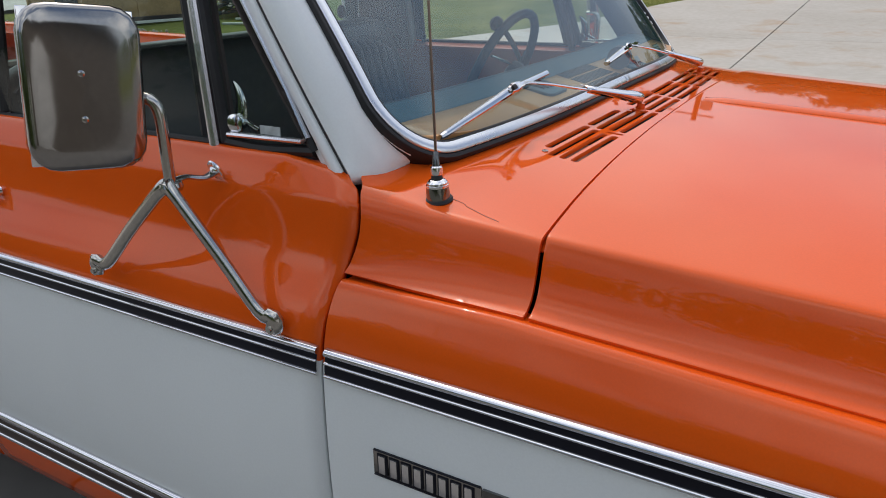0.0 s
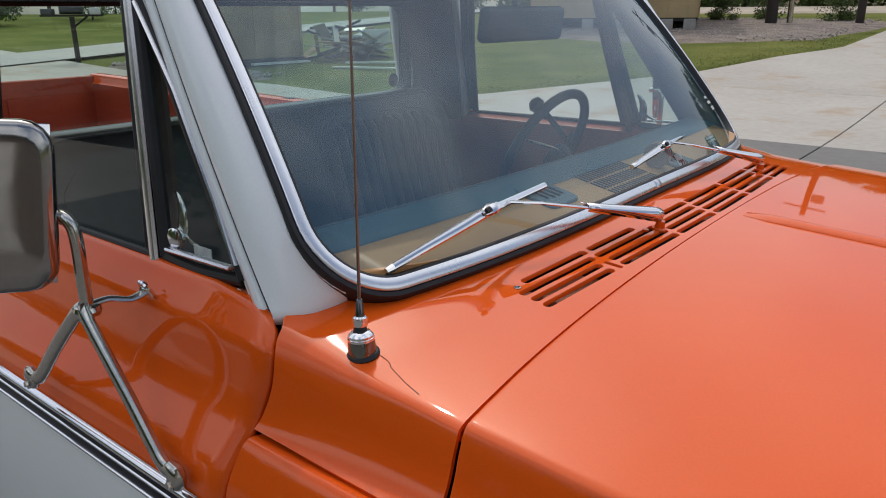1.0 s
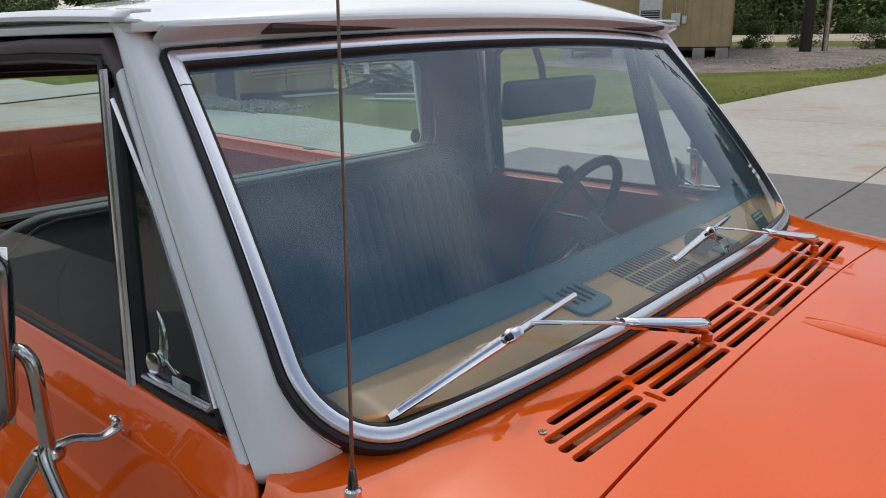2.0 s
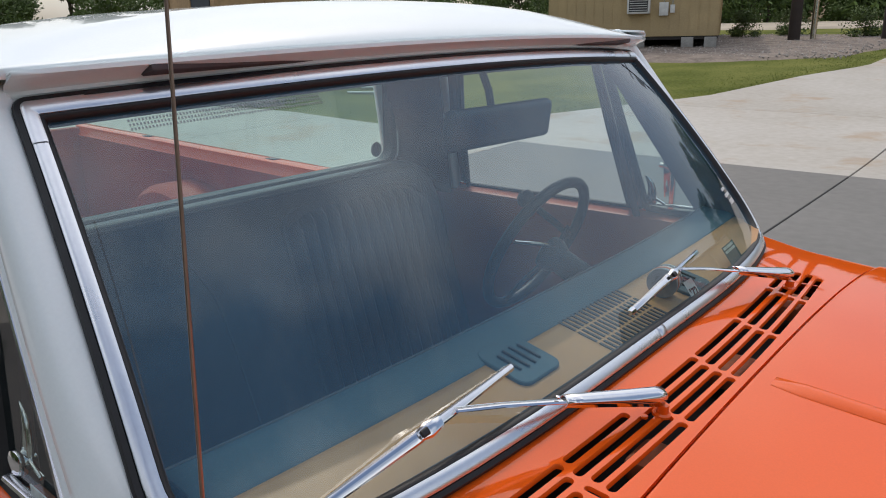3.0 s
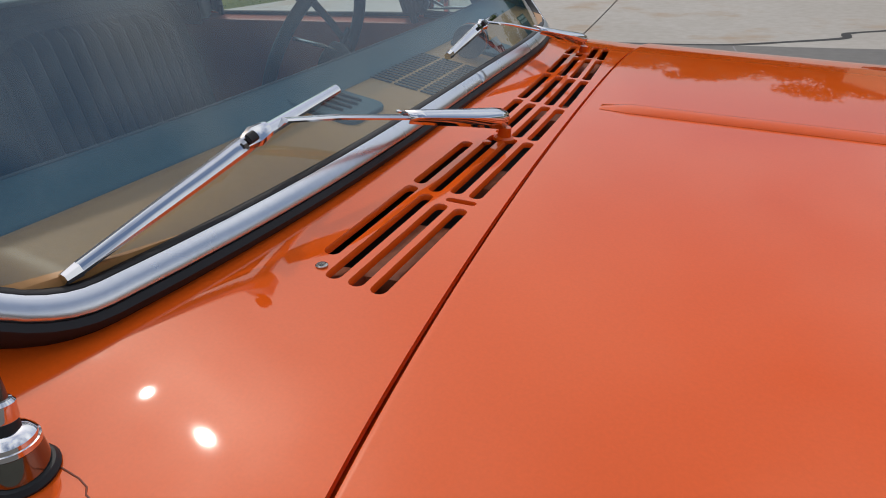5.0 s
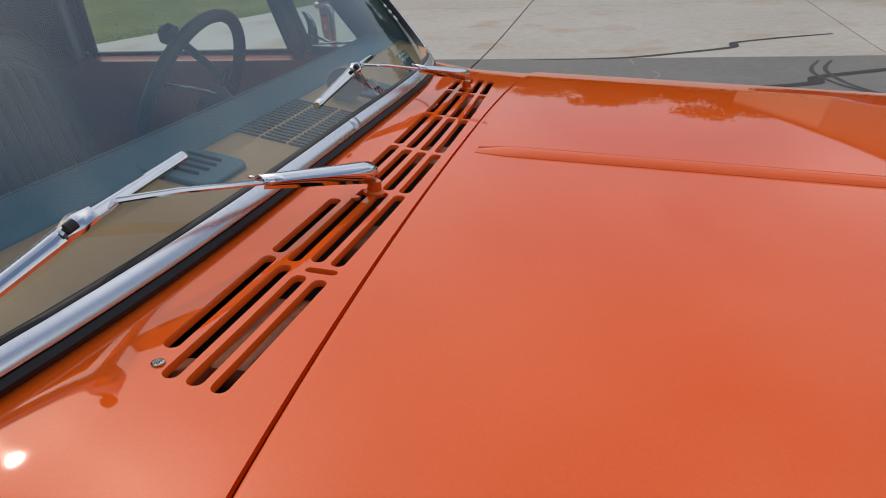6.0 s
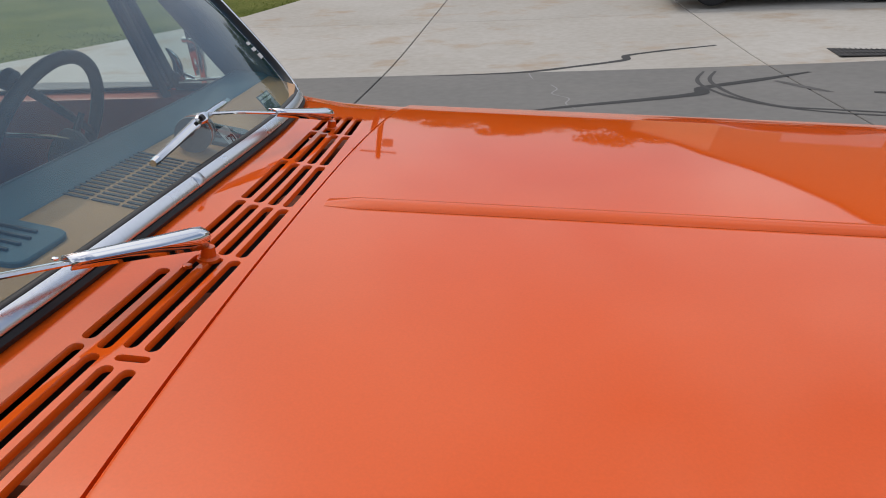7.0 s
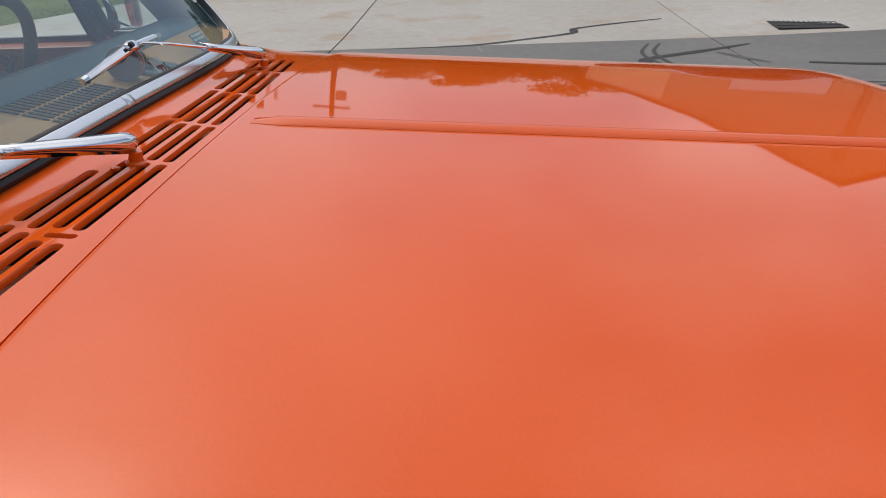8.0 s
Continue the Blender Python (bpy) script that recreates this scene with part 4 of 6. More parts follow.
    f = wg.faces.new([wg.verts.new((q[0], s * 0.79, q[1])) for q in ((-0.565, 0.80), (-0.575, GLASS_EDGE if s < 0 else 1.205), (-0.85, (GLASS_EDGE if s < 0 else 1.205) - 0.008), (-1.15, (GLASS_EDGE if s < 0 else 1.205) - 0.03), (-1.15, 0.80))])
    f.normal_update()
    if f.normal.y > 0:
        f.normal_flip()
    w = part("door_glass", wg, SIDE_GLASS, d, "half-raised side window glass" if s < 0 else "wound-down side window glass", smooth=False)
    w.visible_shadow = False
    part("sill_seal", tube([P(-0.548, 1.233, -0.002), P(-1.15, 1.229, -0.002)], 0.006, 8), RUBBER, d)
    # vent latch: a bright lever and its round knob, inside
    part("vent_latch", tube([P(*q, -0.018) for q in spline([(-0.520, 1.252), (-0.512, 1.276), (-0.513, 1.300), (-0.522, 1.318), (-0.530, 1.326)], 3)],
                            [0.009, 0.0105, 0.012, 0.0125, 0.012, 0.011, 0.010, 0.009, 0.0075, 0.006, 0.0045, 0.0035, 0.002], 12, flat=0.45, up=(0, 1, 0)), CHROME, d, "curved chrome vent latch")
    part("latch_knob", turned([(-0.010, 0.010), (0, 0.013), (0.003, 0.0160), (0.008, 0.0165), (0.011, 0.0150), (0.013, 0.010), (0.0135, 0.002)], P(-0.517, 1.263, -0.016), (0.15, s, 0.1), 28), CHROME, d, "round chrome latch knob")
    part("latch_catch", rounded((0, 0, 0), (0.030, 0.006, 0.007), 0.002, None, pose(*P(-0.490, 1.262, -0.018), 0, 25, 0)), CHROME, d)
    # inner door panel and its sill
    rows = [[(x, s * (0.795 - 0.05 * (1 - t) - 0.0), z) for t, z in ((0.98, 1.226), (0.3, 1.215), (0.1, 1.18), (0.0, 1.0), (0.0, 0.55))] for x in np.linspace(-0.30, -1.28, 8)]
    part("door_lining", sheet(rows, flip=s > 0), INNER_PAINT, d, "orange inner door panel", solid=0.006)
    bm = rounded((-0.60, s * 0.733, 1.05), (0.18, 0.03, 0.035), 0.01)
    part("inner_handle", bm, CHROME, d, "chrome inner door handle")
    part("lock_button", turned([(0, 0.004), (0.018, 0.004), (0.020, 0.0055), (0.027, 0.0055), (0.029, 0.002)], (-1.12, s * 0.765, 1.226), (0, 0, 1), 10), DARK_PLASTIC, d)
    # outer handle at the rear of the door
    part("outer_handle", tube([(-1.08, s * 0.865, 1.10), (-1.09, s * 0.895, 1.10), (-1.20, s * 0.895, 1.10), (-1.21, s * 0.868, 1.10)], 0.009, 10), CHROME, d, "chrome door handle")


for d, s in zip(doors, (-1, 1)):
    build_door_upper(d, s)
bm = bmesh.new()
box((-0.435, -0.794, 1.262), (0.04, 0.0015, 0.013), bm)
part("vent_label", bm, material("pale_label", (0.45, 0.5, 0.5), 0.5, vary=0.2, scale=60), doors[0], "small pale printed label")


# ---- side mirror on its tripod
def build_mirror(s, door):
    def S(p):
        return (p[0], p[1] * -s, p[2])
    head = new("side_mirror")
    head.parent = door
    head["label"] = "polished side mirror on a steel tripod bracket"
    c = Vector((-0.568, -0.995, 1.345))
    turn_m = pose(*S(c), s * 6, -4, s * 24)
    w, h = 0.148, 0.216
    rows = []
    for dx, k in ((-0.014, 0.965), (-0.015, 0.99), (-0.012, 1.0), (0.005, 1.0), (0.010, 0.99), (0.0140, 0.965), (0.0165, 0.92), (0.0185, 0.75), (0.0200, 0.4), (0.0205, 0.02)):
        r = 0.036 * k
        ring = []
        for a0, cy, cz in ((0, 1, 1), (90, -1, 1), (180, -1, -1), (270, 1, -1)):
            for t in (0, 22.5, 45, 67.5, 90):
                ring.append((dx, cy * (w / 2 * k - r) + r * math.cos(radians(a0 + t)), cz * (h / 2 * k - r) + r * math.sin(radians(a0 + t))))
        rows.append(ring)
    bm = sheet(rows, closed=True)
    bm.verts.ensure_lookup_table()
    bm.faces.new([bm.verts[i] for i in reversed(range(20))])
    bm.faces.new([bm.verts[len(bm.verts) - 20 + i] for i in range(20)])
    bmesh.ops.recalc_face_normals(bm, faces=bm.faces[:])
    bm.transform(turn_m)
    part("housing", bm, STAINLESS, head, "polished stainless mirror housing", angle=50)
    bm = rounded((0, 0, 0), (0.004, w * 0.95, h * 0.95), 0.0015)
    bm.transform(turn_m @ Matrix.Translation((-0.012, 0, 0)))
    part("mirror_glass", bm, MIRROR, head)
    for dz in (0.02, -0.039):
        bm = turned([(0, 0.0048), (0.002, 0.0046), (0.0032, 0.002)], (0.0200, -0.006, dz), (1, 0, 0), 10)
        bm.transform(turn_m)
        part("screw", bm, STEEL, head)
    J = Vector((-0.520, -0.920, 1.203))
    path = [J + Vector(q) for q in ((0, 0, -0.008), (0, 0, 0.045), (0.001, 0, 0.085), (-0.001, -0.001, 0.106), (-0.008, -0.004, 0.118), (-0.020, -0.009, 0.122), (-0.045, -0.020, 0.122))]
    part("post", tube([S(p) for p in spline([tuple(p) for p in path], 6)], 0.0085, 16, up=S((0.39, -0.92, 0.0))), STEEL, head, "bent steel post")
    part("collar", turned([(0, 0.016), (0.006, 0.018), (0.012, 0.016), (0.014, 0.011)], S(J + Vector((0, 0, -0.012))), (0, 0, 1), 18), STEEL, head)
    for foot, wide in ((Vector((-0.337, -0.927, 1.017)), 0.0115), (Vector((-0.709, -0.934, 1.036)), 0.0105)):
        d = (foot - J)
        path = [J + Vector((0, -0.004, -0.004)), J + d * 0.10 + Vector((0, -0.008, 0.0)), J + d * 0.5 + Vector((0, -0.006, -0.002)), J + d * 0.86 + Vector((0, -0.004, -0.008)), foot + Vector((0, -0.002, 0.014)), foot + Vector((0, -0.001, -0.010))]
        part("leg", tube([S(p) for p in spline([tuple(p) for p in path], 4)], [wide * k for k in (1.2, 1.2, 1.15, 1.1, 1.0, 1.0, 1.0, 1.0, 1.0, 1.0, 1.0, 1.0, 1.0, 1.05, 1.1, 1.2, 1.3, 1.35, 1.3, 1.2, 0.7)], 12, flat=0.72, up=(0, 1, 0.2)), STEEL, head, "flattened steel leg")
        part("bolt", turned([(0, 0.0085), (0.004, 0.0085), (0.0045, 0.005), (0.008, 0.0045)], S(foot + Vector((0, -0.007, -0.001))), (0, -1 * -s * -1 * -1, 0.1), 8), STEEL, head)
    b = Vector((-0.512, -0.830, 1.201))
    path = [J + Vector((0, 0.0, 0.0)), J + Vector((-0.002, 0.03, 0.0)), b + Vector((0.0, -0.035, -0.004)), b + Vector((0.0, -0.012, 0.0))]
    part("brace", tube([S(p) for p in spline([tuple(p) for p in path], 4)], 0.009, 10, flat=0.45), STEEL, head, "flat steel brace")
    tab = turned([(0, 0.0125), (0.003, 0.0150), (0.006, 0.0145), (0.007, 0.012)], (0, 0, 0), (0, -1, 0), 24)
    tab.transform(pose(*S(b + Vector((0, -0.006, 0.002))), s * -28, 0, 0 if s < 0 else 180) @ Matrix.Diagonal((0.85, 1, 1.35, 1)))
    part("tab", tab, CHROME, head, "oval chrome foot")
    part("bolt", turned([(0, 0.008), (0.005, 0.0075), (0.008, 0.003)], S(b + Vector((0, -0.011, 0.003))), (0, s, 0.4), 10), CHROME, head)


build_mirror(-1, doors[0])
build_mirror(1, doors[1])


# ---- aerial
def build_aerial():
    a = new("aerial")
    a.parent = truck
    a["label"] = "chrome radio aerial on the cowl"
    x, y = -0.150, -0.780
    z = cowl_height(x, y)
    up = Vector((-0.10, 0.115, 1)).normalized()
    base = Vector((x, y, z - 0.004))
    nrm = Vector((0.0, -0.16, 1)).normalized()
    part("pad", turned([(0, 0.0195), (0.003, 0.0205), (0.006, 0.0185), (0.007, 0.015)], base, nrm, 28), RUBBER, a, "black rubber pad")
    b2 = base + nrm * 0.004
    tilt = nrm.lerp(up, 0.5).normalized()
    # chrome like the cap; its dark reflections are put into the base colour
    body = part("base", turned([(0, 0.0165), (0.008, 0.0165), (0.0165, 0.0156), (0.0168, 0.0148)], b2, tilt, 32), material("dark_chrome", (0.24, 0.245, 0.22), 0.10, 1.0, 0.15, 20, 120, rough_vary=0.04), a, "chrome base with dark reflections put into its colour")
    part("cap", turned([(0, 0.0150), (0.0004, 0.0158), (0.0035, 0.0158), (0.0038, 0.0148), (0.0065, 0.0146), (0.0100, 0.0112), (0.0112, 0.008)], b2 + tilt * 0.0166, tilt, 32), CHROME, body, "chrome cap")
    b3 = b2 + tilt * 0.027
    part("neck", turned([(0, 0.0085), (0.006, 0.0075), (0.007, 0.007)], b3, up, 20), RUBBER, a)
    b4 = b3 + up * 0.006
    part("collar", turned([(0, 0.0080), (0.0015, 0.0086), (0.010, 0.0086), (0.012, 0.007), (0.0125, 0.005)], b4, up, 22), CHROME, a)
    part("ferrule", turned([(0, 0.0056), (0.019, 0.0036), (0.020, 0.0030)], b4 + up * 0.012, up, 16), SMOKED, a)
    part("mast", turned([(0, 0.0020), (0.35, 0.0016), (0.80, 0.0012), (0.803, 0.0024), (0.808, 0.0024), (0.810, 0.001)], b4 + up * 0.030, up, 10), material("browned_steel", (0.30, 0.22, 0.18), 0.3, 1.0, 0.2, 6, 60), a, "thin browned steel mast")
    # the fine crack in the paint that runs forward from the pad
    pts = []
    for k, (px, py) in enumerate(((-0.132, -0.771), (-0.118, -0.773), (-0.110, -0.776), (-0.107, -0.780), (-0.092, -0.785), (-0.075, -0.791), (-0.05, -0.797))):
        pts.append((px, py, cowl_height(px, py) + 0.0002))
    part("paint_crack", tube(pts, 0.0006, 5, flat=0.4), material("crack_edge", (0.18, 0.035, 0.012), 0.6, vary=0.3), cowl, "fine crack in the paint")


build_aerial()


# ---- wipers
def build_wiper(piv, joint, tip, top, elbow):
    w = new("wiper")
    w.parent = truck
    w["label"] = "chrome wiper parked on the glass"
    P, J, T, U, E = (Vector(q) for q in (piv, joint, tip, top, elbow))
    z = cowl_height(P.x, P.y)
    part("pivot", turned([(0, 0.0125), (0.003, 0.012), (0.005, 0.0085), (0.016, 0.007)], (P.x + 0.002, P.y - 0.006, z - 0.002), (0.15, 0, 1), 18), ORANGE, w, "orange pivot boss")
    part("pivot_nut", turned([(0, 0.0055), (0.0025, 0.0055), (0.003, 0.004)], (P.x - 0.012, P.y - 0.028, z - 0.001), (0.1, 0, 1), 8), ORANGE, w)
    d = (E - P).normalized()
    mid = P.lerp(E, 0.52)
    # hooded arm head, narrowing to a flat strap
    head = []
    for s, half, hgt in ((0.0, 0.0070, 0.009), (0.02, 0.0098, 0.0135), (0.10, 0.0102, 0.0140), (0.45, 0.0086, 0.0105), (0.85, 0.0070, 0.0080), (1.0, 0.0066, 0.0065)):
        q = P.lerp(mid, s) + Vector((0, 0, 0.004))
        side_v = d.cross(Vector((0.35, 0, 1))).normalized()
        upv = side_v.cross(d)
        head.append([q - side_v * half - upv * hgt * 0.7, q - side_v * half + upv * hgt * 0.25, q - side_v * half * 0.6 + upv * hgt * 0.5, q + upv * hgt * 0.55, q + side_v * half * 0.6 + upv * hgt * 0.5,
                     q + side_v * half + upv * hgt * 0.25, q + side_v * half - upv * hgt * 0.7])
    b = sheet(head, flip=True)
    b.verts.ensure_lookup_table()
    b.faces.new([b.verts[i] for i in range(7)])
    part("arm_head", b, CHROME, w, "chrome arm head", solid=0.0016, angle=50)
    for s in (0.70, 1.06):
        q = P.lerp(mid, s) + Vector((0, 0, 0.0085))
        part("rivet", turned([(0, 0.003), (0.0015, 0.0028), (0.002, 0.001)], q, (0.3, 0, 1), 8), CHROME, w)
    part("strap", tube([mid - d * 0.006 + Vector((0, 0, 0.003)), mid.lerp(E, 0.6) + Vector((0, 0, 0.003)), E], [0.0066, 0.0062, 0.0058], 8, flat=0.45), CHROME, w, "flat chrome strap")
    bridge = (U - T).normalized()
    n = Vector((0.72, 0, 0.62))
    # spine of the blade, with the clip at its joint, and the rubber under it
    spine = [T + n * 0.006, T.lerp(J, 0.3) + n * 0.010, T.lerp(J, 0.8) + n * 0.014, J + n * 0.016, J.lerp(U, 0.2) + n * 0.015, J.lerp(U, 0.6) + n * 0.011, U + n * 0.006]
    part("blade", tube([tuple(p) for p in spline([tuple(p) for p in spine], 3)], [0.0052, 0.0054, 0.0056, 0.006, 0.0065, 0.007, 0.0072, 0.0076, 0.0076, 0.007, 0.0066, 0.006, 0.0058, 0.0056, 0.0054, 0.0052, 0.005, 0.005, 0.005], 8, flat=0.6, up=tuple(n)), CHROME, w, "chrome wiper blade spine")
    part("blade_rubber", tube([T + n * 0.0015 + bridge * -0.004, T.lerp(J, 0.5) + n * 0.003, J + n * 0.004, U + n * 0.0015], 0.0032, 6), RUBBER, w, "black rubber edge")
    part("blade_tip", tube([T + n * 0.004 - bridge * 0.010, T + n * 0.005 + bridge * 0.002], [0.0045, 0.006], 8), CHROME, w)
    part("blade_clip", tube([J + n * 0.019 - bridge * 0.012, J + n * 0.021, J + n * 0.019 + bridge * 0.020], [0.006, 0.0095, 0.007], 8, flat=0.55, up=tuple(n)), CHROME, w, "chrome clip")
    part("clip_spring", tube([J + n * 0.026 - bridge * 0.013, J + n * 0.0265 - bridge * 0.004], 0.0045, 8, flat=0.5, up=tuple(n)), RUBBER, w)


def off(p):
    return Vector(p) - Vector((0.72, 0, 0.62)) * 0.011


build_wiper((-0.050, -0.176, 1.240), off((-0.173, -0.504, 1.296)), off((-0.199, -0.670, 1.257)), off((-0.179, -0.329, 1.306)), Vector((-0.168, -0.455, 1.303)))
build_wiper((-0.070, 0.439, 1.236), off((-0.172, 0.111, 1.302)), off((-0.163, -0.031, 1.291)), off((-0.188, 0.275, 1.304)), Vector((-0.170, 0.150, 1.306)))


# ---- dashboard
def dash_z(x):
    return 1.240 + (-x - 0.15) * 0.22


def build_dash():
    dash = new("dashboard")
    dash.parent = truck
    dash["label"] = "tan painted dashboard with a blue-grey padded edge"
    ys = np.linspace(-0.708, 0.708, 35)

    def front(y):
        return -0.144 - 0.092 * (abs(y) / WS_W) ** 3.12

    def edge(y):
        return -0.262 - 0.016 * (abs(y) / 0.7) ** 2.5
    rows = [[(front(y) + 0.004, y, dash_z(front(y)) - 0.022)] + [(front(y) + (edge(y) - front(y)) * k / 8, y, dash_z(front(y) + (edge(y) - front(y)) * k / 8)) for k in range(9)] for y in ys]
    part("dash_top", sheet(rows, flip=True), DASH_TAN, dash, "tan painted dash top", solid=0.004)
    rows = []
    for y in ys:
        x, z = edge(y), dash_z(edge(y))
        rows.append([(x + 0.006, y, z - 0.003), (x + 0.001, y, z + 0.002), (x - 0.010, y, z + 0.007), (x - 0.040, y, z + 0.012), (x - 0.068, y, z + 0.013), (x - 0.082, y, z + 0.008), (x - 0.088, y, z - 0.004), (x - 0.090, y, z - 0.027), (x - 0.086, y, z - 0.06), (x - 0.07, y, z - 0.09)])
    part("dash_pad", sheet(rows, flip=True), DASH_PAD, dash, "blue-grey padded dash edge", solid=0.004, angle=70)
    # the highlight on the pad's rear edge, added as a thin tube
    part("pad_seam", tube([(edge(y) - 0.070, y, dash_z(edge(y)) + 0.0135) for y in ys], 0.0016, 6), PIPING, dash, "thin line standing for the highlight on the pad's edge")
    bm = bmesh.new()
    box((-0.325, 0, 1.08), (0.06, 1.42, 0.22), bm)
    part("instrument_panel", bm, INNER_DARK, dash, smooth=False, bevel=0.01)
    slope = math.degrees(math.atan(0.22))
    # speaker grille: rows of short slits in three blocks
    g = bmesh.new()
    grid_m = pose(-0.209, 0.0, dash_z(-0.209) + 0.0012, 0, slope, 0)
    for col in range(3):
        for k in range(16):
            y = -0.092 + 0.184 * k / 15
            box((-0.038 + 0.038 * col, y, 0), (0.033, 0.0052, 0.0012), g, grid_m)
    part("speaker_grille", g, DARK_PLASTIC, dash, "slotted speaker grille", smooth=False)
    for x, y in ((-0.237, -0.235), (-0.206, 0.236)):
        vm = pose(x, y, dash_z(x) + 0.003, 0, slope, 0)
        v = part("defroster_vent", rounded_plate(0.092, 0.092, 0.016, 0.006), DASH_PAD, dash, "blue-grey plastic defroster vent")
        v.data.transform(vm)
        for k in range(4):
            f = rounded((0, -0.024 + 0.016 * k, 0.0045), (0.05 - 0.006 * abs(k - 1.5), 0.004, 0.004), 0.001)
            f.transform(vm)
            part("vent_fin", f, DARK_PLASTIC, v)
    bm = tube([(-0.145 - 0.004 * k, -0.40 - 0.02 * k, dash_z(-0.15) - 0.002) for k in range(3)], 0.004, 6)
    part("wiring_clip", bm, DARK_PLASTIC, dash)
    rounded_cluster = rounded((-0.352, 0.38, 1.16), (0.05, 0.42, 0.14), 0.02)
    part("gauge_cluster", rounded_cluster, DARK_PLASTIC, dash)


build_dash()


# ---- two stickers inside the glass and a small tin lying on the dash
def glass_patch(a, b, w, h, deep=-0.0045):
    return sheet([[ws_point(a + w * (p - 0.5), b + h * (q - 0.5), deep) for p in (0, 0.5, 1)] for q in (0, 0.5, 1)])


def build_stickers():
    paper = material("white_sticker_paper", (0.62, 0.60, 0.58), 0.6, vary=0.1, scale=60)
    ink = material("dark_red_ink", (0.10, 0.03, 0.03), 0.6, vary=0.15)
    st = part("windshield_sticker", glass_patch(0.190, 0.030, 0.036, 0.040), paper, truck, "white year sticker inside the windshield")
    lt = lettering("'72", 0.024, (0, 0, 0), st, ink, "dark red year figures", deep=0.0002)
    at, ex, ey = ws_point(0.174, 0.022, -0.0025), ws_point(0.206, 0.022, -0.0025) - ws_point(0.174, 0.022, -0.0025), ws_point(0.174, 0.05, -0.0025) - ws_point(0.174, 0.022, -0.0025)
    ex.normalize()
    nz = ex.cross(ey).normalized()
    ey = nz.cross(ex)
    lt.matrix_world = Matrix(((ex.x, ey.x, nz.x, at.x), (ex.y, ey.y, nz.y, at.y), (ex.z, ey.z, nz.z, at.z), (0, 0, 0, 1))) @ Matrix.Diagonal((0.85, 1, 1, 1))
    dark = part("windshield_sticker", glass_patch(0.440, 0.042, 0.085, 0.036), material("dark_green_sticker", (0.03, 0.045, 0.035), 0.5, vary=0.2, scale=40), truck, "dark green sticker with a pale striped edge")
    pale = material("pale_green_print", (0.42, 0.47, 0.40), 0.6, vary=0.2, scale=60)
    for b in (0.0485, 0.0555):
        part("sticker_stripe", glass_patch(0.438, b, 0.072, 0.0045, -0.0035), pale, dark)


def build_tin():
    tin = thing("small_tin", "small grey tin with white and orange bands lying on the dash", "tin")
    base, ax, r = Vector((-0.197, 0.138, 1.2770)), Vector((-0.12, 1, 0)).normalized(), 0.0265
    part("lid", turned([(0, 0.001), (0.0005, r - 0.006), (0.002, r - 0.005), (0.002, r - 0.002), (0, r), (0.004, r + 0.0006), (0.006, r)], base, ax, 28), material("dull_grey_tinplate", (0.22, 0.23, 0.25), 0.35, 0.6, 0.15, 8, 80), tin, "dull grey metal lid")
    part("body", turned([(0.005, r - 0.0005), (0.034, r - 0.0005), (0.035, r - 0.003), (0.0352, 0.001)], base, ax, 28), material("white_tin_print", (0.66, 0.65, 0.62), 0.4, vary=0.1), tin)
    for h, name, c in ((0.009, "orange_tin_band", (0.62, 0.17, 0.06)), (0.023, "grey_tin_band", (0.20, 0.20, 0.20))):
        part("band", turned([(h, r - 0.0006), (h + 0.0003, r + 0.0004), (h + 0.006, r + 0.0004), (h + 0.0063, r - 0.0006)], base, ax, 28), material(name, c, 0.4, vary=0.1), tin)


build_stickers()
build_tin()

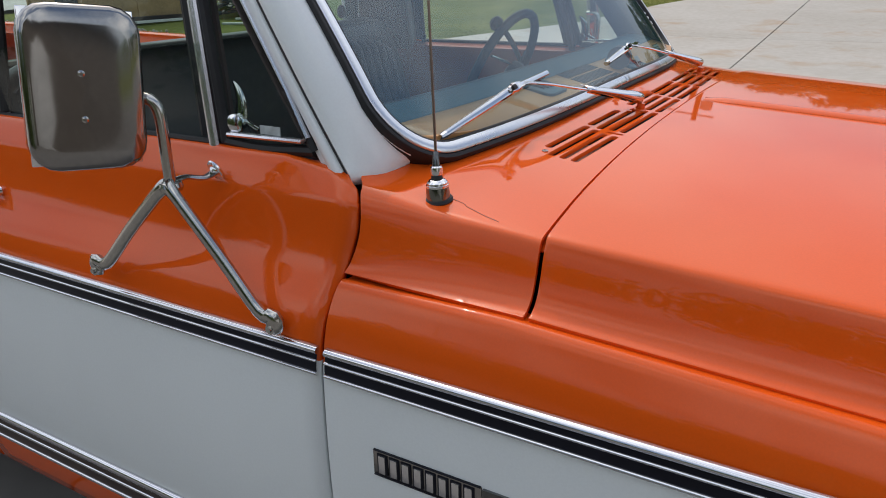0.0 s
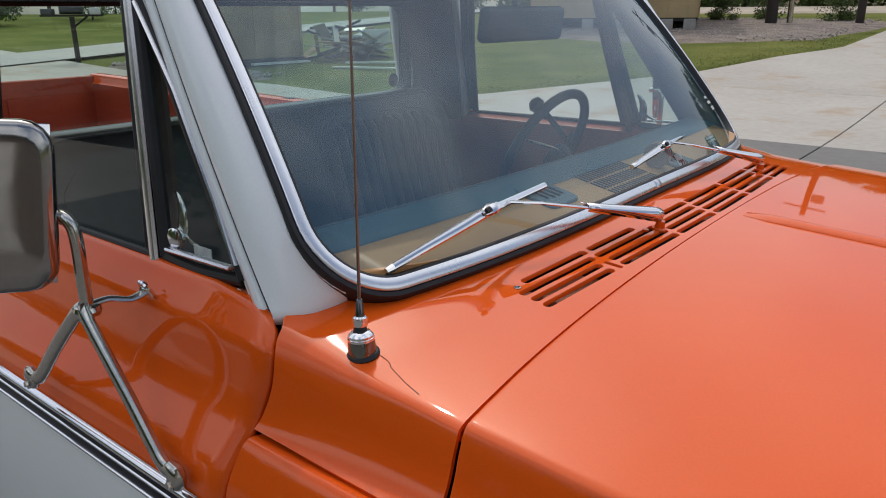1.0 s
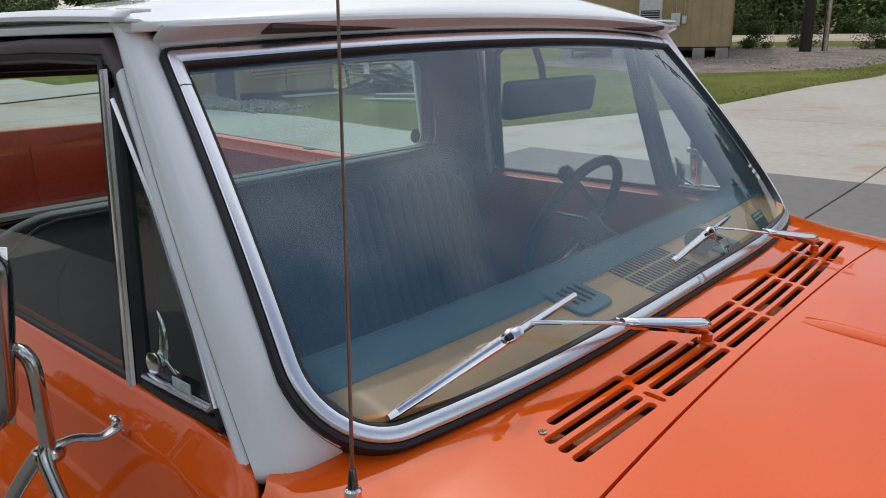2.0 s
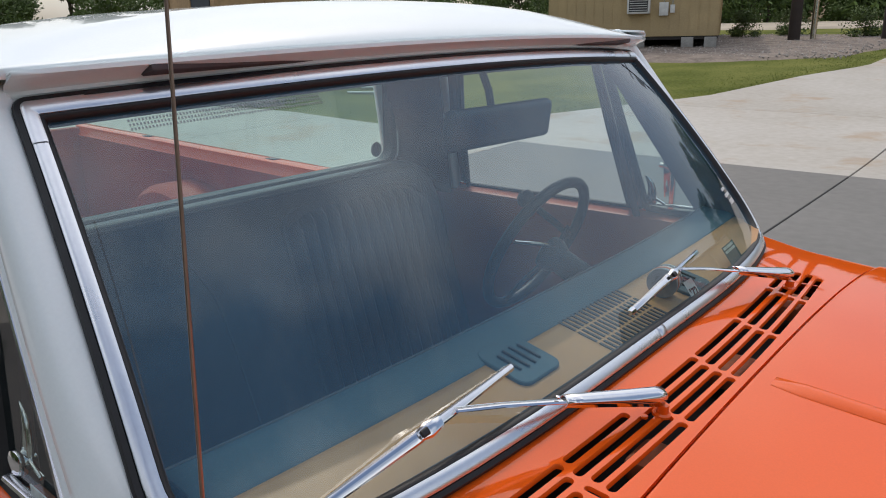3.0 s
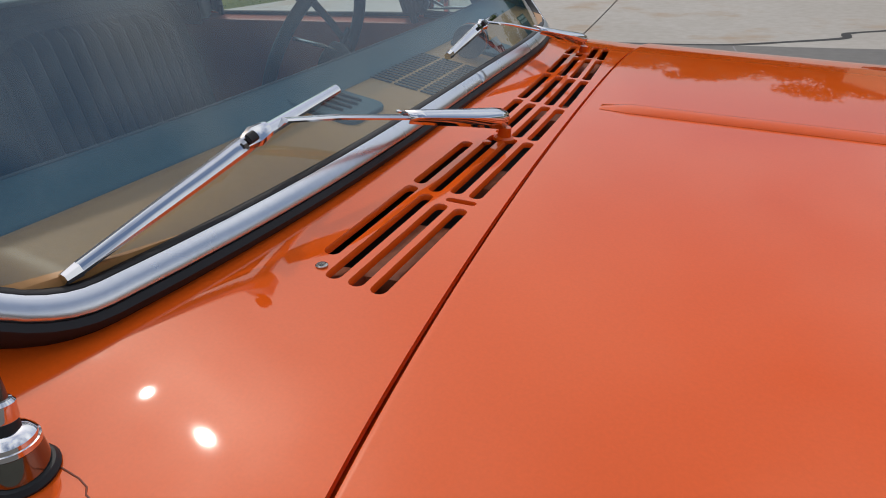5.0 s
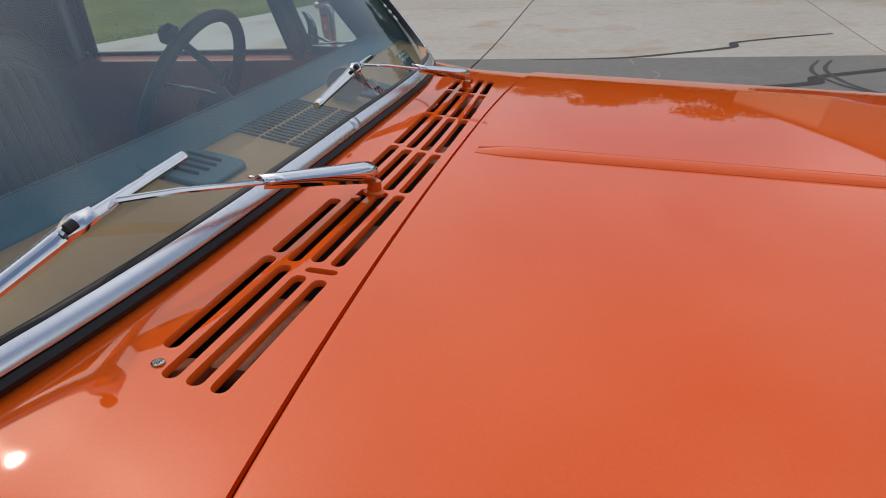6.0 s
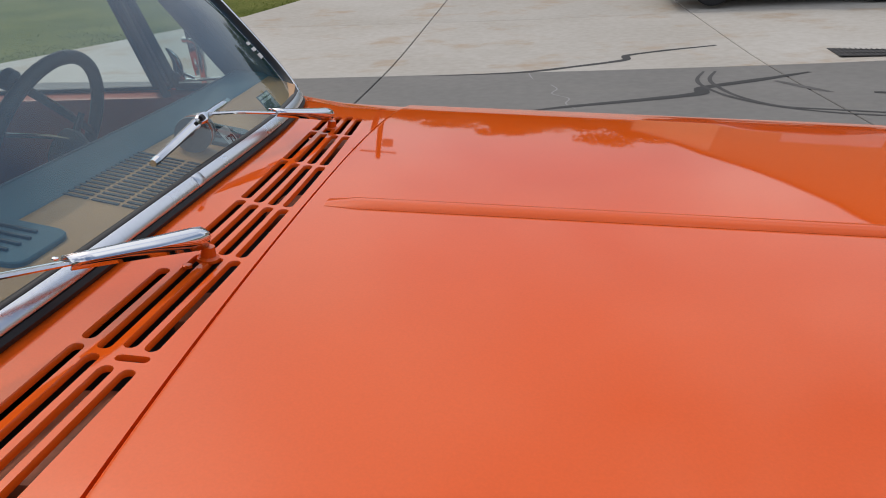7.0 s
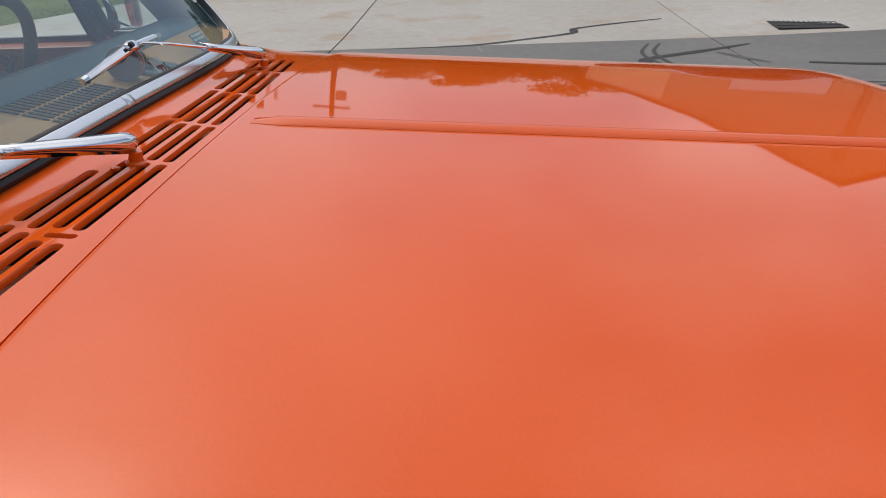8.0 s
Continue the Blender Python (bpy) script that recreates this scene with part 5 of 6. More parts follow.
# ---- steering wheel
def build_wheel():
    sw = new("steering_wheel")
    sw.parent = truck
    sw["label"] = "black steering wheel with a knob on the rim"
    c = Vector((-0.661, 0.461, 1.191))
    tilt = radians(24.9)
    e1, e2 = Vector((math.sin(tilt), 0, math.cos(tilt))), Vector((0, 1, 0))
    axis = e1.cross(e2)
    if axis.x > 0:
        axis = -axis
    R = 0.178
    ring = [c + R * (math.cos(t) * e1 + math.sin(t) * e2) for t in np.linspace(0, 2 * math.pi, 49)]
    part("rim", tube(ring, 0.0135, 12, up=tuple(axis), caps=False), DARK_PLASTIC, sw, "thick black rim")
    hub = c - axis * 0.05

    def on_rim(deg):
        return c + R * (math.cos(radians(deg)) * e1 + math.sin(radians(deg)) * e2)
    part("hub", turned([(-0.03, 0.03), (0.0, 0.045), (0.02, 0.042), (0.028, 0.025), (0.03, 0.0)], hub, axis, 24), DARK_PLASTIC, sw)
    arc = spline([tuple(on_rim(-38)), tuple(on_rim(-38).lerp(on_rim(98), 0.35) - axis * 0.012), tuple(on_rim(-38).lerp(on_rim(98), 0.7) - axis * 0.012), tuple(on_rim(98))], 5)
    part("spoke", tube(arc, 0.0085, 10, flat=0.7, up=tuple(axis)), DARK_PLASTIC, sw, "dark curved spoke")
    part("spoke_trim", tube([Vector(p) + axis * 0.001 + Vector((0.006, 0, 0.004)) for p in arc[3:]], 0.0022, 6), CHROME, sw, "bright strip on the spoke")
    part("spoke", tube([hub, on_rim(30).lerp(hub, 0.55) - axis * 0.01], [0.016, 0.010], 10, flat=0.5, up=tuple(axis)), DARK_PLASTIC, sw)
    part("spoke", tube([hub, hub.lerp(on_rim(195), 0.5) + axis * 0.004, on_rim(195)], [0.016, 0.012, 0.010], 10, flat=0.5, up=tuple(axis)), DARK_PLASTIC, sw)
    part("knob", turned([(0.0, 0.012), (0.010, 0.012), (0.018, 0.020), (0.032, 0.021), (0.042, 0.012), (0.044, 0.001)], on_rim(-37), axis, 18), DARK_PLASTIC, sw, "black spinner knob")
    part("column", tube([hub, hub - axis * 0.38], [0.032, 0.036], 16), DARK_PLASTIC, sw)
    part("shift_lever", tube([(-0.60, 0.455, 1.195), (-0.60, 0.38, 1.221), (-0.60, 0.275, 1.250)], 0.0042, 8), CHROME, sw)


build_wheel()


# ---- bench seat with two ribbed panels
def seat_x(z):
    return -1.085 - 0.30 * (z - 0.85)


def build_seat():
    seat = new("bench_seat")
    seat.parent = truck
    seat["label"] = "black vinyl bench seat with ribbed panels and grey piping"
    rows = []
    for y in np.linspace(-0.73, 0.73, 61):
        s = max(0, (abs(y) - 0.60) / 0.13)
        top = 1.322 - 0.065 * s ** 2
        row = []
        for a, b in ((0.0, -0.68), (0.0, -0.46), (0.0, -0.30), (0.0, -0.12), (0.0, -0.055), (-0.008, -0.022), (-0.028, -0.004), (-0.06, 0.0), (-0.10, -0.012), (-0.13, -0.05), (-0.14, -0.20)):
            z = top + b
            row.append((seat_x(min(z, 1.25)) + a - 0.03 * s ** 2, y, z))
        rows.append(row)
    part("backrest", sheet(rows), VINYL, seat, "black vinyl backrest", angle=80)
    bm = rounded((-0.88, 0, 0.67), (0.50, 1.42, 0.20), 0.06, seg=3)
    part("cushion", bm, VINYL, seat, "black vinyl seat cushion")
    # the driver's panel is ribbed, the other one plain inside its seam
    y0, y1, n = 0.11, 0.64, 12
    rr = []
    for z in np.linspace(0.66, 1.258, 26):
        row = []
        for k in range(n * 8 + 1):
            u = k / (n * 8)
            ya = y0 + (y1 - y0) * u
            drop = 0.04 * max(0, (abs(u * n - n / 2) - 3.0) / 3.0) ** 2
            zz = min(z, 1.258 - drop)
            e = max(0.0, min(1, (1.258 - drop - zz) / 0.014))
            row.append((seat_x(zz) + 0.001 + 0.027 * e * abs(math.sin(math.pi * n * u)) ** 0.6 - 0.03 * max(0, (ya - 0.60) / 0.13) ** 2, ya, zz))
        rr.append(row)
    panel = part("ribbed_panel", sheet(rr, flip=True), VINYL, seat, "ribbed black vinyl panel", angle=60)
    z1 = 1.270

    def on_seat(line, off):
        return [(seat_x(z) + off - 0.03 * max(0, (abs(y) - 0.60) / 0.13) ** 2, y, z) for y, z in spline(line, 5)]
    out = [(y0 - 0.014, 0.66), (y0 - 0.014, z1 - 0.09), (y0 - 0.010, z1 - 0.05), (y0 + 0.012, z1 - 0.012), (y0 + 0.06, z1), ((y0 + y1) / 2, z1 + 0.002), (y1 - 0.12, z1 - 0.002), (y1 - 0.04, z1 - 0.024), (y1 + 0.004, z1 - 0.085), (y1 + 0.014, z1 - 0.18), (y1 + 0.016, 0.66)]
    part("piping", tube(on_seat(out, 0.003), 0.0038, 6), PIPING, panel, "grey piping")
    plain = [(-0.10, 0.66), (-0.125, z1 - 0.22), (-0.150, z1 - 0.12), (-0.20, z1 - 0.04), (-0.27, z1 - 0.008), (-0.38, z1), (-0.54, z1 - 0.010), (-0.62, z1 - 0.05), (-0.65, z1 - 0.16), (-0.66, 0.66)]
    part("seam", tube(on_seat(plain, 0.0012), 0.0026, 6), PIPING, seat, "stitched seam round the plain panel")
    part("piping", tube([(seat_x(1.25) - 0.012, y, 1.311 - 0.065 * max(0, (abs(y) - 0.60) / 0.13) ** 2) for y in np.linspace(-0.72, 0.72, 40)], 0.0035, 6), PIPING, seat)


build_seat()

# ---- cab floor, firewall, rear-view mirror, headliner
bm = bmesh.new()
box((-0.85, 0, 0.50), (1.15, 1.56, 0.05), bm)
box((-0.29, 0, 0.80), (0.04, 1.50, 0.62), bm)
part("cab_floor", bm, INNER_DARK, truck, smooth=False)
rows = [[(x, y, 1.655 + 0.045 * (1 - (abs(y) / 0.72) ** 2.4)) for y in np.linspace(-0.70, 0.70, 15)] for x in (-0.56, -0.8, -1.1, -1.40)]
part("headliner", sheet(rows), INNER_DARK, truck, "dark headliner", solid=0.006)
rv = new("rearview_mirror")
rv.parent = truck
rv["label"] = "dark rear-view mirror hanging from the roof"
bm = rounded((0, 0, 0), (0.026, 0.285, 0.072), 0.012, seg=3)
bm.transform(pose(-0.482, 0.058, 1.541, 0, 8, -3))
part("housing", bm, DARK_PLASTIC, rv)
bm = rounded((-0.0125, 0, 0), (0.003, 0.268, 0.060), 0.001)
bm.transform(pose(-0.482, 0.058, 1.541, 0, 8, -3))
part("mirror_glass", bm, MIRROR, rv)
part("stalk", tube([(-0.485, 0.045, 1.535), (-0.495, 0.042, 1.60), (-0.52, 0.040, 1.66)], 0.007, 8), DARK_PLASTIC, rv)
for sgn in (-1, 1):
    sv = rounded((0, 0, 0), (0.012, 0.36, 0.13), 0.005)
    sv.transform(pose(-0.56, sgn * 0.40, 1.66, 0, 78, 0))
    part("sun_visor", sv, INNER_DARK, truck)

# near-black filler blocks added below the panels, so that the joints stay dark
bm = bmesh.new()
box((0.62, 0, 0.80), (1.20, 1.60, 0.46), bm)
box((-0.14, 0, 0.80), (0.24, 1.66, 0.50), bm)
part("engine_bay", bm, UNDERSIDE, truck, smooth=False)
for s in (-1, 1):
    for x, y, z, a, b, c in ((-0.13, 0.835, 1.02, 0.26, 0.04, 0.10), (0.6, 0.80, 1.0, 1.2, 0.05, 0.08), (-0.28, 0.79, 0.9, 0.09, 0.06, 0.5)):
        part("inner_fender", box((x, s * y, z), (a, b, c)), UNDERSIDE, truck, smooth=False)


# ---- bed
def build_bed():
    bed = new("bed")
    bed.parent = truck
    bed["label"] = "orange cargo bed with a closed tailgate"
    x0, x1 = -1.53, -3.92

    def rail_z(x):
        return 1.196 + (-1.75 - x) * 0.020
    for s in (-1, 1):
        sec = [(0.885, 1.14), (0.895, 1.08), (0.908, 1.03), (0.918, 0.98), (0.924, 0.95), (0.927, 0.85), (0.926, 0.75), (0.921, 0.65), (0.914, 0.59), (0.907, 0.50), (0.888, 0.42)]
        sec = [(0.862, 1.185), (0.876, 1.175)] + sec
        bm = side_sheet(sec, x0, x1, s, 20)
        o = part("outer_side", bm, [ORANGE, WHITE], bed, "orange and white bed side", solid=0.012)
        carve(o, turned([(0, 0.44), (0.4, 0.44)], (-2.72, s * 0.72, 0.36), (0, s, 0), 32))
        rows = [[(x, s * y, rail_z(x) + dz) for y, dz in ((0.866, -0.016), (0.862, -0.003), (0.852, 0.0), (0.80, 0.0), (0.790, -0.004), (0.788, -0.035), (0.775, -0.05))] for x in np.linspace(x0, x1, 14)]
        part("top_rail", sheet(rows, flip=s < 0), ORANGE, bed, "orange bed rail", angle=50)
        rows = [[(x, s * y, z) for y, z in ((0.775, rail_z(x) - 0.05), (0.772, 0.95), (0.770, 0.74))] for x in np.linspace(x0, x1, 14)]
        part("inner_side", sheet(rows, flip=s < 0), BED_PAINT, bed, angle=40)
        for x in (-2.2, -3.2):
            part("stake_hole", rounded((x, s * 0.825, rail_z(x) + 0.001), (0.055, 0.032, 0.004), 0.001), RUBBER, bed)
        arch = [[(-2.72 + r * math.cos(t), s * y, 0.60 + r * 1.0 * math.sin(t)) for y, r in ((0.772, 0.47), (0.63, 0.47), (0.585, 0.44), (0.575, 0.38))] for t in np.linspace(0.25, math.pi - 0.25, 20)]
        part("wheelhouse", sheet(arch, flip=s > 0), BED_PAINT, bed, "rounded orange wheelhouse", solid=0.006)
        moulding(o, s, x0, x1, 0.956, 1.0, side_y, BLACK_TRIM, "bright belt moulding with a black inlay")
        moulding(o, s, -3.25, x1, 0.512, 0.590, side_y, BROWN_TRIM, "bright sill moulding with a dark brown inlay")
        moulding(o, s, x0, -2.18, 0.512, 0.590, side_y, BROWN_TRIM, "bright sill moulding with a dark brown inlay")
    bm = bmesh.new()
    box(((x0 + x1) / 2, 0, 0.725), (x1 - x0, 1.56, 0.03), bm)
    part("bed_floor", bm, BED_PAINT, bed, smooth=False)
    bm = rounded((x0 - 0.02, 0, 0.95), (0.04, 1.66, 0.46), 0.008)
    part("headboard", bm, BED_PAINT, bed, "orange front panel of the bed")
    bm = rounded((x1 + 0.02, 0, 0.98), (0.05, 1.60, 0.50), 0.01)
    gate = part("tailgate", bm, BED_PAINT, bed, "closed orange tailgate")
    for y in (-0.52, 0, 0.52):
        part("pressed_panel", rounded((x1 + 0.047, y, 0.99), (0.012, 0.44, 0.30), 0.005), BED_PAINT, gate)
    bm = rounded(((x0 + x1) / 2, 0, 0.60), (-(x1 - x0) - 0.1, 1.0, 0.16), 0.01)
    part("bed_frame", bm, UNDERSIDE, bed)


build_bed()


# ---- wheels, bumpers, grille
def build_wheel_at(x, s):
    w = new("wheel")
    w.parent = truck
    c = Vector((x, s * 0.79, 0.36))
    ax = (0, s, 0)
    part("tyre", turned([(-0.11, 0.22), (-0.115, 0.30), (-0.10, 0.345), (-0.06, 0.36), (0.06, 0.36), (0.10, 0.345), (0.115, 0.30), (0.10, 0.225), (0.06, 0.20)], c, ax, 40), RUBBER, w, "black tyre")
    part("rim", turned([(0.0, 0.01), (0.05, 0.06), (0.055, 0.12), (0.03, 0.17), (0.08, 0.20), (0.10, 0.222)], c, ax, 32), STEEL, w, "steel rim")
    part("hubcap", turned([(0.045, 0.13), (0.07, 0.12), (0.085, 0.08), (0.09, 0.0)], c, ax, 28), CHROME, w, "chrome hubcap")


for x in (0.76, -2.72):
    for s in (-1, 1):
        build_wheel_at(x, s)
part("front_bumper", rounded((1.52, 0, 0.50), (0.10, 1.86, 0.20), 0.03), CHROME, truck, "chrome front bumper")
part("rear_bumper", rounded((-4.02, 0, 0.52), (0.10, 1.80, 0.18), 0.03), CHROME, truck, "chrome rear bumper")
part("front_grille", rounded((1.37, 0, 0.80), (0.06, 1.70, 0.30), 0.02), CHROME, truck, "chrome front grille")
part("chassis", rounded((-0.1, 0, 0.42), (2.8, 0.9, 0.12), 0.02), UNDERSIDE, truck)


# ---------------------------------------------------------------- surroundings
def flat_patch(name, pts, m, label, category, lift):
    """An irregular patch on the land, filled by a fan of small quads."""
    c = Vector((sum(p[0] for p in pts) / len(pts), sum(p[1] for p in pts) / len(pts), 0))
    ring = spline(pts + [pts[0]], 4)
    rows = []
    for k in range(9):
        t = k / 8
        row = []
        for q in ring:
            x, y = c.x + (q[0] - c.x) * t, c.y + (q[1] - c.y) * t
            row.append((x, y, height(x, y) + lift - (0.0, 0.05, 0.16)[max(0, k - 6)]))
        rows.append(row)
    return tagged(part(name, sheet(rows), m), label, category, kind="structure")


flat_patch("gravel_bed", [(-16, 21.5), (-10, 20.8), (-6.2, 22.4), (-4.6, 24.6), (-4.3, 33.0), (-9, 34.5), (-16, 32)], GRAVEL, "rough gravel and dirt strip beside the building", "gravel", 0.03)
flat_patch("gravel_bed", [(-13.6, 7.9), (-11.9, 8.75), (-14.0, 9.6), (-15.2, 9.2), (-17.3, 9.0), (-18.0, 8.2), (-16.5, 7.3)], GRAVEL, "pale gravel pad beside the plywood shed", "gravel", 0.0)
flat_patch("dirt_strip", [(-22, 36), (-12, 37.5), (0, 39.5), (16, 41), (16, 45), (0, 45), (-24, 42)], material("pale_dirt", (0.42, 0.36, 0.28), 0.9, vary=0.2, scale=0.6), "strip of pale bare dirt before the woods", "dirt", 0.04)


def build_road():
    line = [(-13.0, -22.0), (-15.5, -8.0), (-18.2, 1.5), (-20.0, 8.0), (-22.0, 14.0), (-24.4, 24.0), (-28.0, 44.0)]
    p = [Vector((*q, 0)) for q in spline(line, 8)]
    rows = []
    for i, q in enumerate(p):
        d = (p[min(i + 1, len(p) - 1)] - p[max(i - 1, 0)]).normalized()
        n = Vector((-d.y, d.x, 0))
        rows.append([(q.x + n.x * k, q.y + n.y * k, height(q.x + n.x * k, q.y + n.y * k) + 0.03) for k in (-1.15, -0.6, 0, 0.6, 1.15)])
    tagged(part("road", sheet(rows), ROAD), "narrow pale road across the lawn", "road", kind="structure")


build_road()


def build_portable():
    """The raised tan building on block piers."""
    a, b = Vector((-15.6, 23.95, 0)), Vector((-9.84, 26.05, 0))
    g = height(-11.5, 25.4)
    ang = math.degrees(math.atan2(b.y - a.y, b.x - a.x))
    L, D, H = (b - a).length, 7.5, 3.6
    e = thing("portable_building", "raised tan wood-sided building on concrete block piers", "building", at=(a.x, a.y, g), turn=ang)
    z0 = 0.42
    part("wall", box((L / 2, D / 2, z0 + H / 2), (L, D, H)), TAN_SIDING, e, smooth=False)
    part("roof", box((L / 2, D / 2, z0 + H + 0.08), (L + 0.5, D + 0.5, 0.16)), ROOFING, e, smooth=False)
    for k in range(19):
        part("siding_batten", box((0.02 + (L - 0.04) * k / 18, -0.008, z0 + H / 2), (0.02, 0.012, H)), TAN_SIDING, e, smooth=False)
    for k in range(20):
        part("siding_batten", box((L + 0.008, 0.1 + 0.38 * k, z0 + H / 2), (0.012, 0.02, H)), TAN_SIDING, e, smooth=False)
    part("floor_beam", box((L / 2, D / 2, z0 - 0.06), (L - 0.06, D - 0.06, 0.12)), UNDERSIDE, e, smooth=False)
    for x in (0.25, L * 0.36, L * 0.55, L * 0.83, L - 0.25):
        for y in (0.2, D - 0.3):
            part("block_pier", rounded((x, y, 0.15), (0.42, 0.42, 0.46), 0.012), BLOCKS, e)
    ac = part("air_conditioner", rounded((3.35, -0.18, z0 + 1.35), (0.80, 0.36, 1.1), 0.03), PALE_PAINT, e, "grey wall air conditioner")
    part("ac_grille", box((3.35, -0.366, z0 + 1.08), (0.66, 0.01, 0.42)), DARK_PLASTIC, ac, smooth=False)
    for k in range(5):
        part("louvre", box((3.35, -0.374, z0 + 0.92 + 0.08 * k), (0.62, 0.008, 0.02)), PALE_PAINT, ac, smooth=False)
    part("meter_box", rounded((4.22, -0.07, z0 + 0.95), (0.32, 0.14, 0.46), 0.015), PALE_PAINT, e, "grey electric meter box")
    part("switch_box", rounded((4.52, -0.05, z0 + 0.95), (0.16, 0.10, 0.28), 0.01), PALE_PAINT, e, "small grey switch box")
    for x in (4.22, 4.52):
        part("conduit", tube([(x, -0.05, z0 + 1.1), (x, -0.05, z0 + 3.3)], 0.025, 8), STEEL, e)


build_portable()


def build_shed():
    """The open plywood box beyond the bed, with a dark panel on its side."""
    x, y = -14.7, 8.85
    e = thing("plywood_shed", "weathered plywood shed with a navy panel on its side", "shed", at=(x, y, height(x, y) - 0.05), turn=83)
    part("wall", rounded((1.27, 1.25, 1.55), (2.54, 2.5, 3.1), 0.02), PLYWOOD, e)
    part("roof", box((1.27, 1.25, 3.15), (2.8, 2.8, 0.1)), ROOFING, e, smooth=False)
    p = part("dark_panel", box((-0.012, 0.72, 1.55), (0.02, 0.95, 3.0)), DARK_PANEL, e, "navy panel with small pale writing", smooth=False)
    for k, (yy, w) in enumerate(((0.86, 0.10), (0.72, 0.12), (0.58, 0.09))):
        part("writing_bar", box((-0.024, yy, 1.62), (0.004, w, 0.12)), PALE_PAINT, p, smooth=False)
    for yy in (0.02, 1.25, 2.48):
        part("corner_post", box((-0.02, yy, 1.55), (0.04, 0.09, 3.1)), PLYWOOD, e, smooth=False)
    for xx in (0.0, 1.27, 2.54):
        part("batten", box((xx, -0.015, 1.55), (0.07, 0.03, 3.1)), PLYWOOD, e, smooth=False)
    part("plank", box((1.75, -0.3, 0.10), (1.6, 0.14, 0.05)), PALE_PAINT, e, "pale plank lying at its foot", smooth=False)
    part("sill", box((1.27, -0.06, 0.12), (2.6, 0.14, 0.16)), POLE_WOOD, e, smooth=False)


build_shed()


def build_scrap():
    random.seed(11)
    x, y = -14.0, 12.7
    e = thing("scrap_pile", "heap of pale boards and dark scrap on the lawn", "scrap heap", at=(x, y, height(x, y) - 0.02), turn=80)
    mats = [PALE_PAINT, PLYWOOD, STEEL, DARK_PANEL, POLE_WOOD, BLOCKS]
    for k in range(46):
        w = random.uniform(0.3, 1.5)
        b = rounded((0, 0, 0), (w, random.uniform(0.06, 0.35), random.uniform(0.02, 0.07)), 0.008, seg=1)
        q = random.uniform(-0.9, 0.9)
        b.transform(pose(q, random.uniform(-0.7, 0.7), 0.08 + random.uniform(0, 0.75) * (1 - (q / 1.1) ** 2), random.uniform(-22, 22), random.uniform(-24, 24), random.uniform(-60, 60)))
        part("board", b, mats[k % 6], e, smooth=False)
    part("white_sheet", rounded((0.5, -0.5, 0.55), (0.9, 0.03, 0.35), 0.01), PALE_PAINT, e, "white sheet of metal")
    part("ramp", box((1.05, -0.3, 0.18), (0.9, 0.6, 0.05), None, pose(0, 0, 0, 0, 14, 0)), DARK_PANEL, e, smooth=False)


build_scrap()
for k, (x, y, L, t) in enumerate(((-11.6, 11.4, 2.6, 20), (-12.4, 12.2, 1.8, 35))):
    p = part("fallen_board", rounded((0, 0, 0.02), (L, 0.12, 0.04), 0.008), PALE_PAINT)
    p.matrix_world = pose(x, y, height(x, y) - 0.01, 0, 0, t)
    tagged(p, "pale board lying in the grass", "board", "boards in the grass")


def build_mailbox():
    x, y = -18.05, 7.46
    e = thing("mailbox", "dark mailbox and newspaper tubes on a wooden post", "mailbox", at=(x, y, height(x, y) - 0.05), turn=70)
    part("post", rounded((0, 0, 0.55), (0.11, 0.11, 1.10), 0.01), POLE_WOOD, e)
    part("plank", rounded((0, 0, 1.13), (1.35, 0.16, 0.05), 0.01), POLE_WOOD, e)
    part("box", tube([(-0.25, 0, 1.26), (0.25, 0, 1.26)], 0.10, 14), DARK_PLASTIC, e, "black mailbox")
    part("tube", rounded((0.52, 0, 1.23), (0.24, 0.2, 0.16), 0.02), PALE_PAINT, e, "white newspaper box")
    part("tube", rounded((-0.5, 0, 1.22), (0.3, 0.2, 0.13), 0.02), DARK_PLASTIC, e, "dark newspaper box")
    part("brace", tube([(0.0, 0, 0.85), (0.35, 0, 1.11)], 0.025, 6), POLE_WOOD, e)


build_mailbox()


def build_pole(x, y, r, h, m, label, arm):
    e = thing("utility_pole", label, "utility pole", "poles by the lawn", at=(x, y, height(x, y) - 0.3))
    part("pole", turned([(0, r), (h * 0.5, r * 0.85), (h, r * 0.7)], (0, 0, 0), (0, 0, 1), 14), m, e)
    if arm:
        part("cross_arm", box((0, 0, h - 0.6), (1.6, 0.1, 0.12)), POLE_WOOD, e, smooth=False)
        part("transformer", turned([(0, 0.2), (0.05, 0.24), (0.75, 0.24), (0.8, 0.18)], (0.38, 0, h - 2.0), (0, 0, 1), 16), BLOCKS, e, "grey transformer can")


build_pole(-8.35, 29.8, 0.22, 8.2, POLE_WOOD, "dark creosoted utility pole beside the gravel", False)
build_pole(-7.75, 30.1, 0.11, 7.6, STEEL, "slim grey metal pole beside the dark one", False)
build_pole(-5.4, 30.5, 0.15, 8.6, POLE_WOOD, "dark utility pole with a transformer can", True)


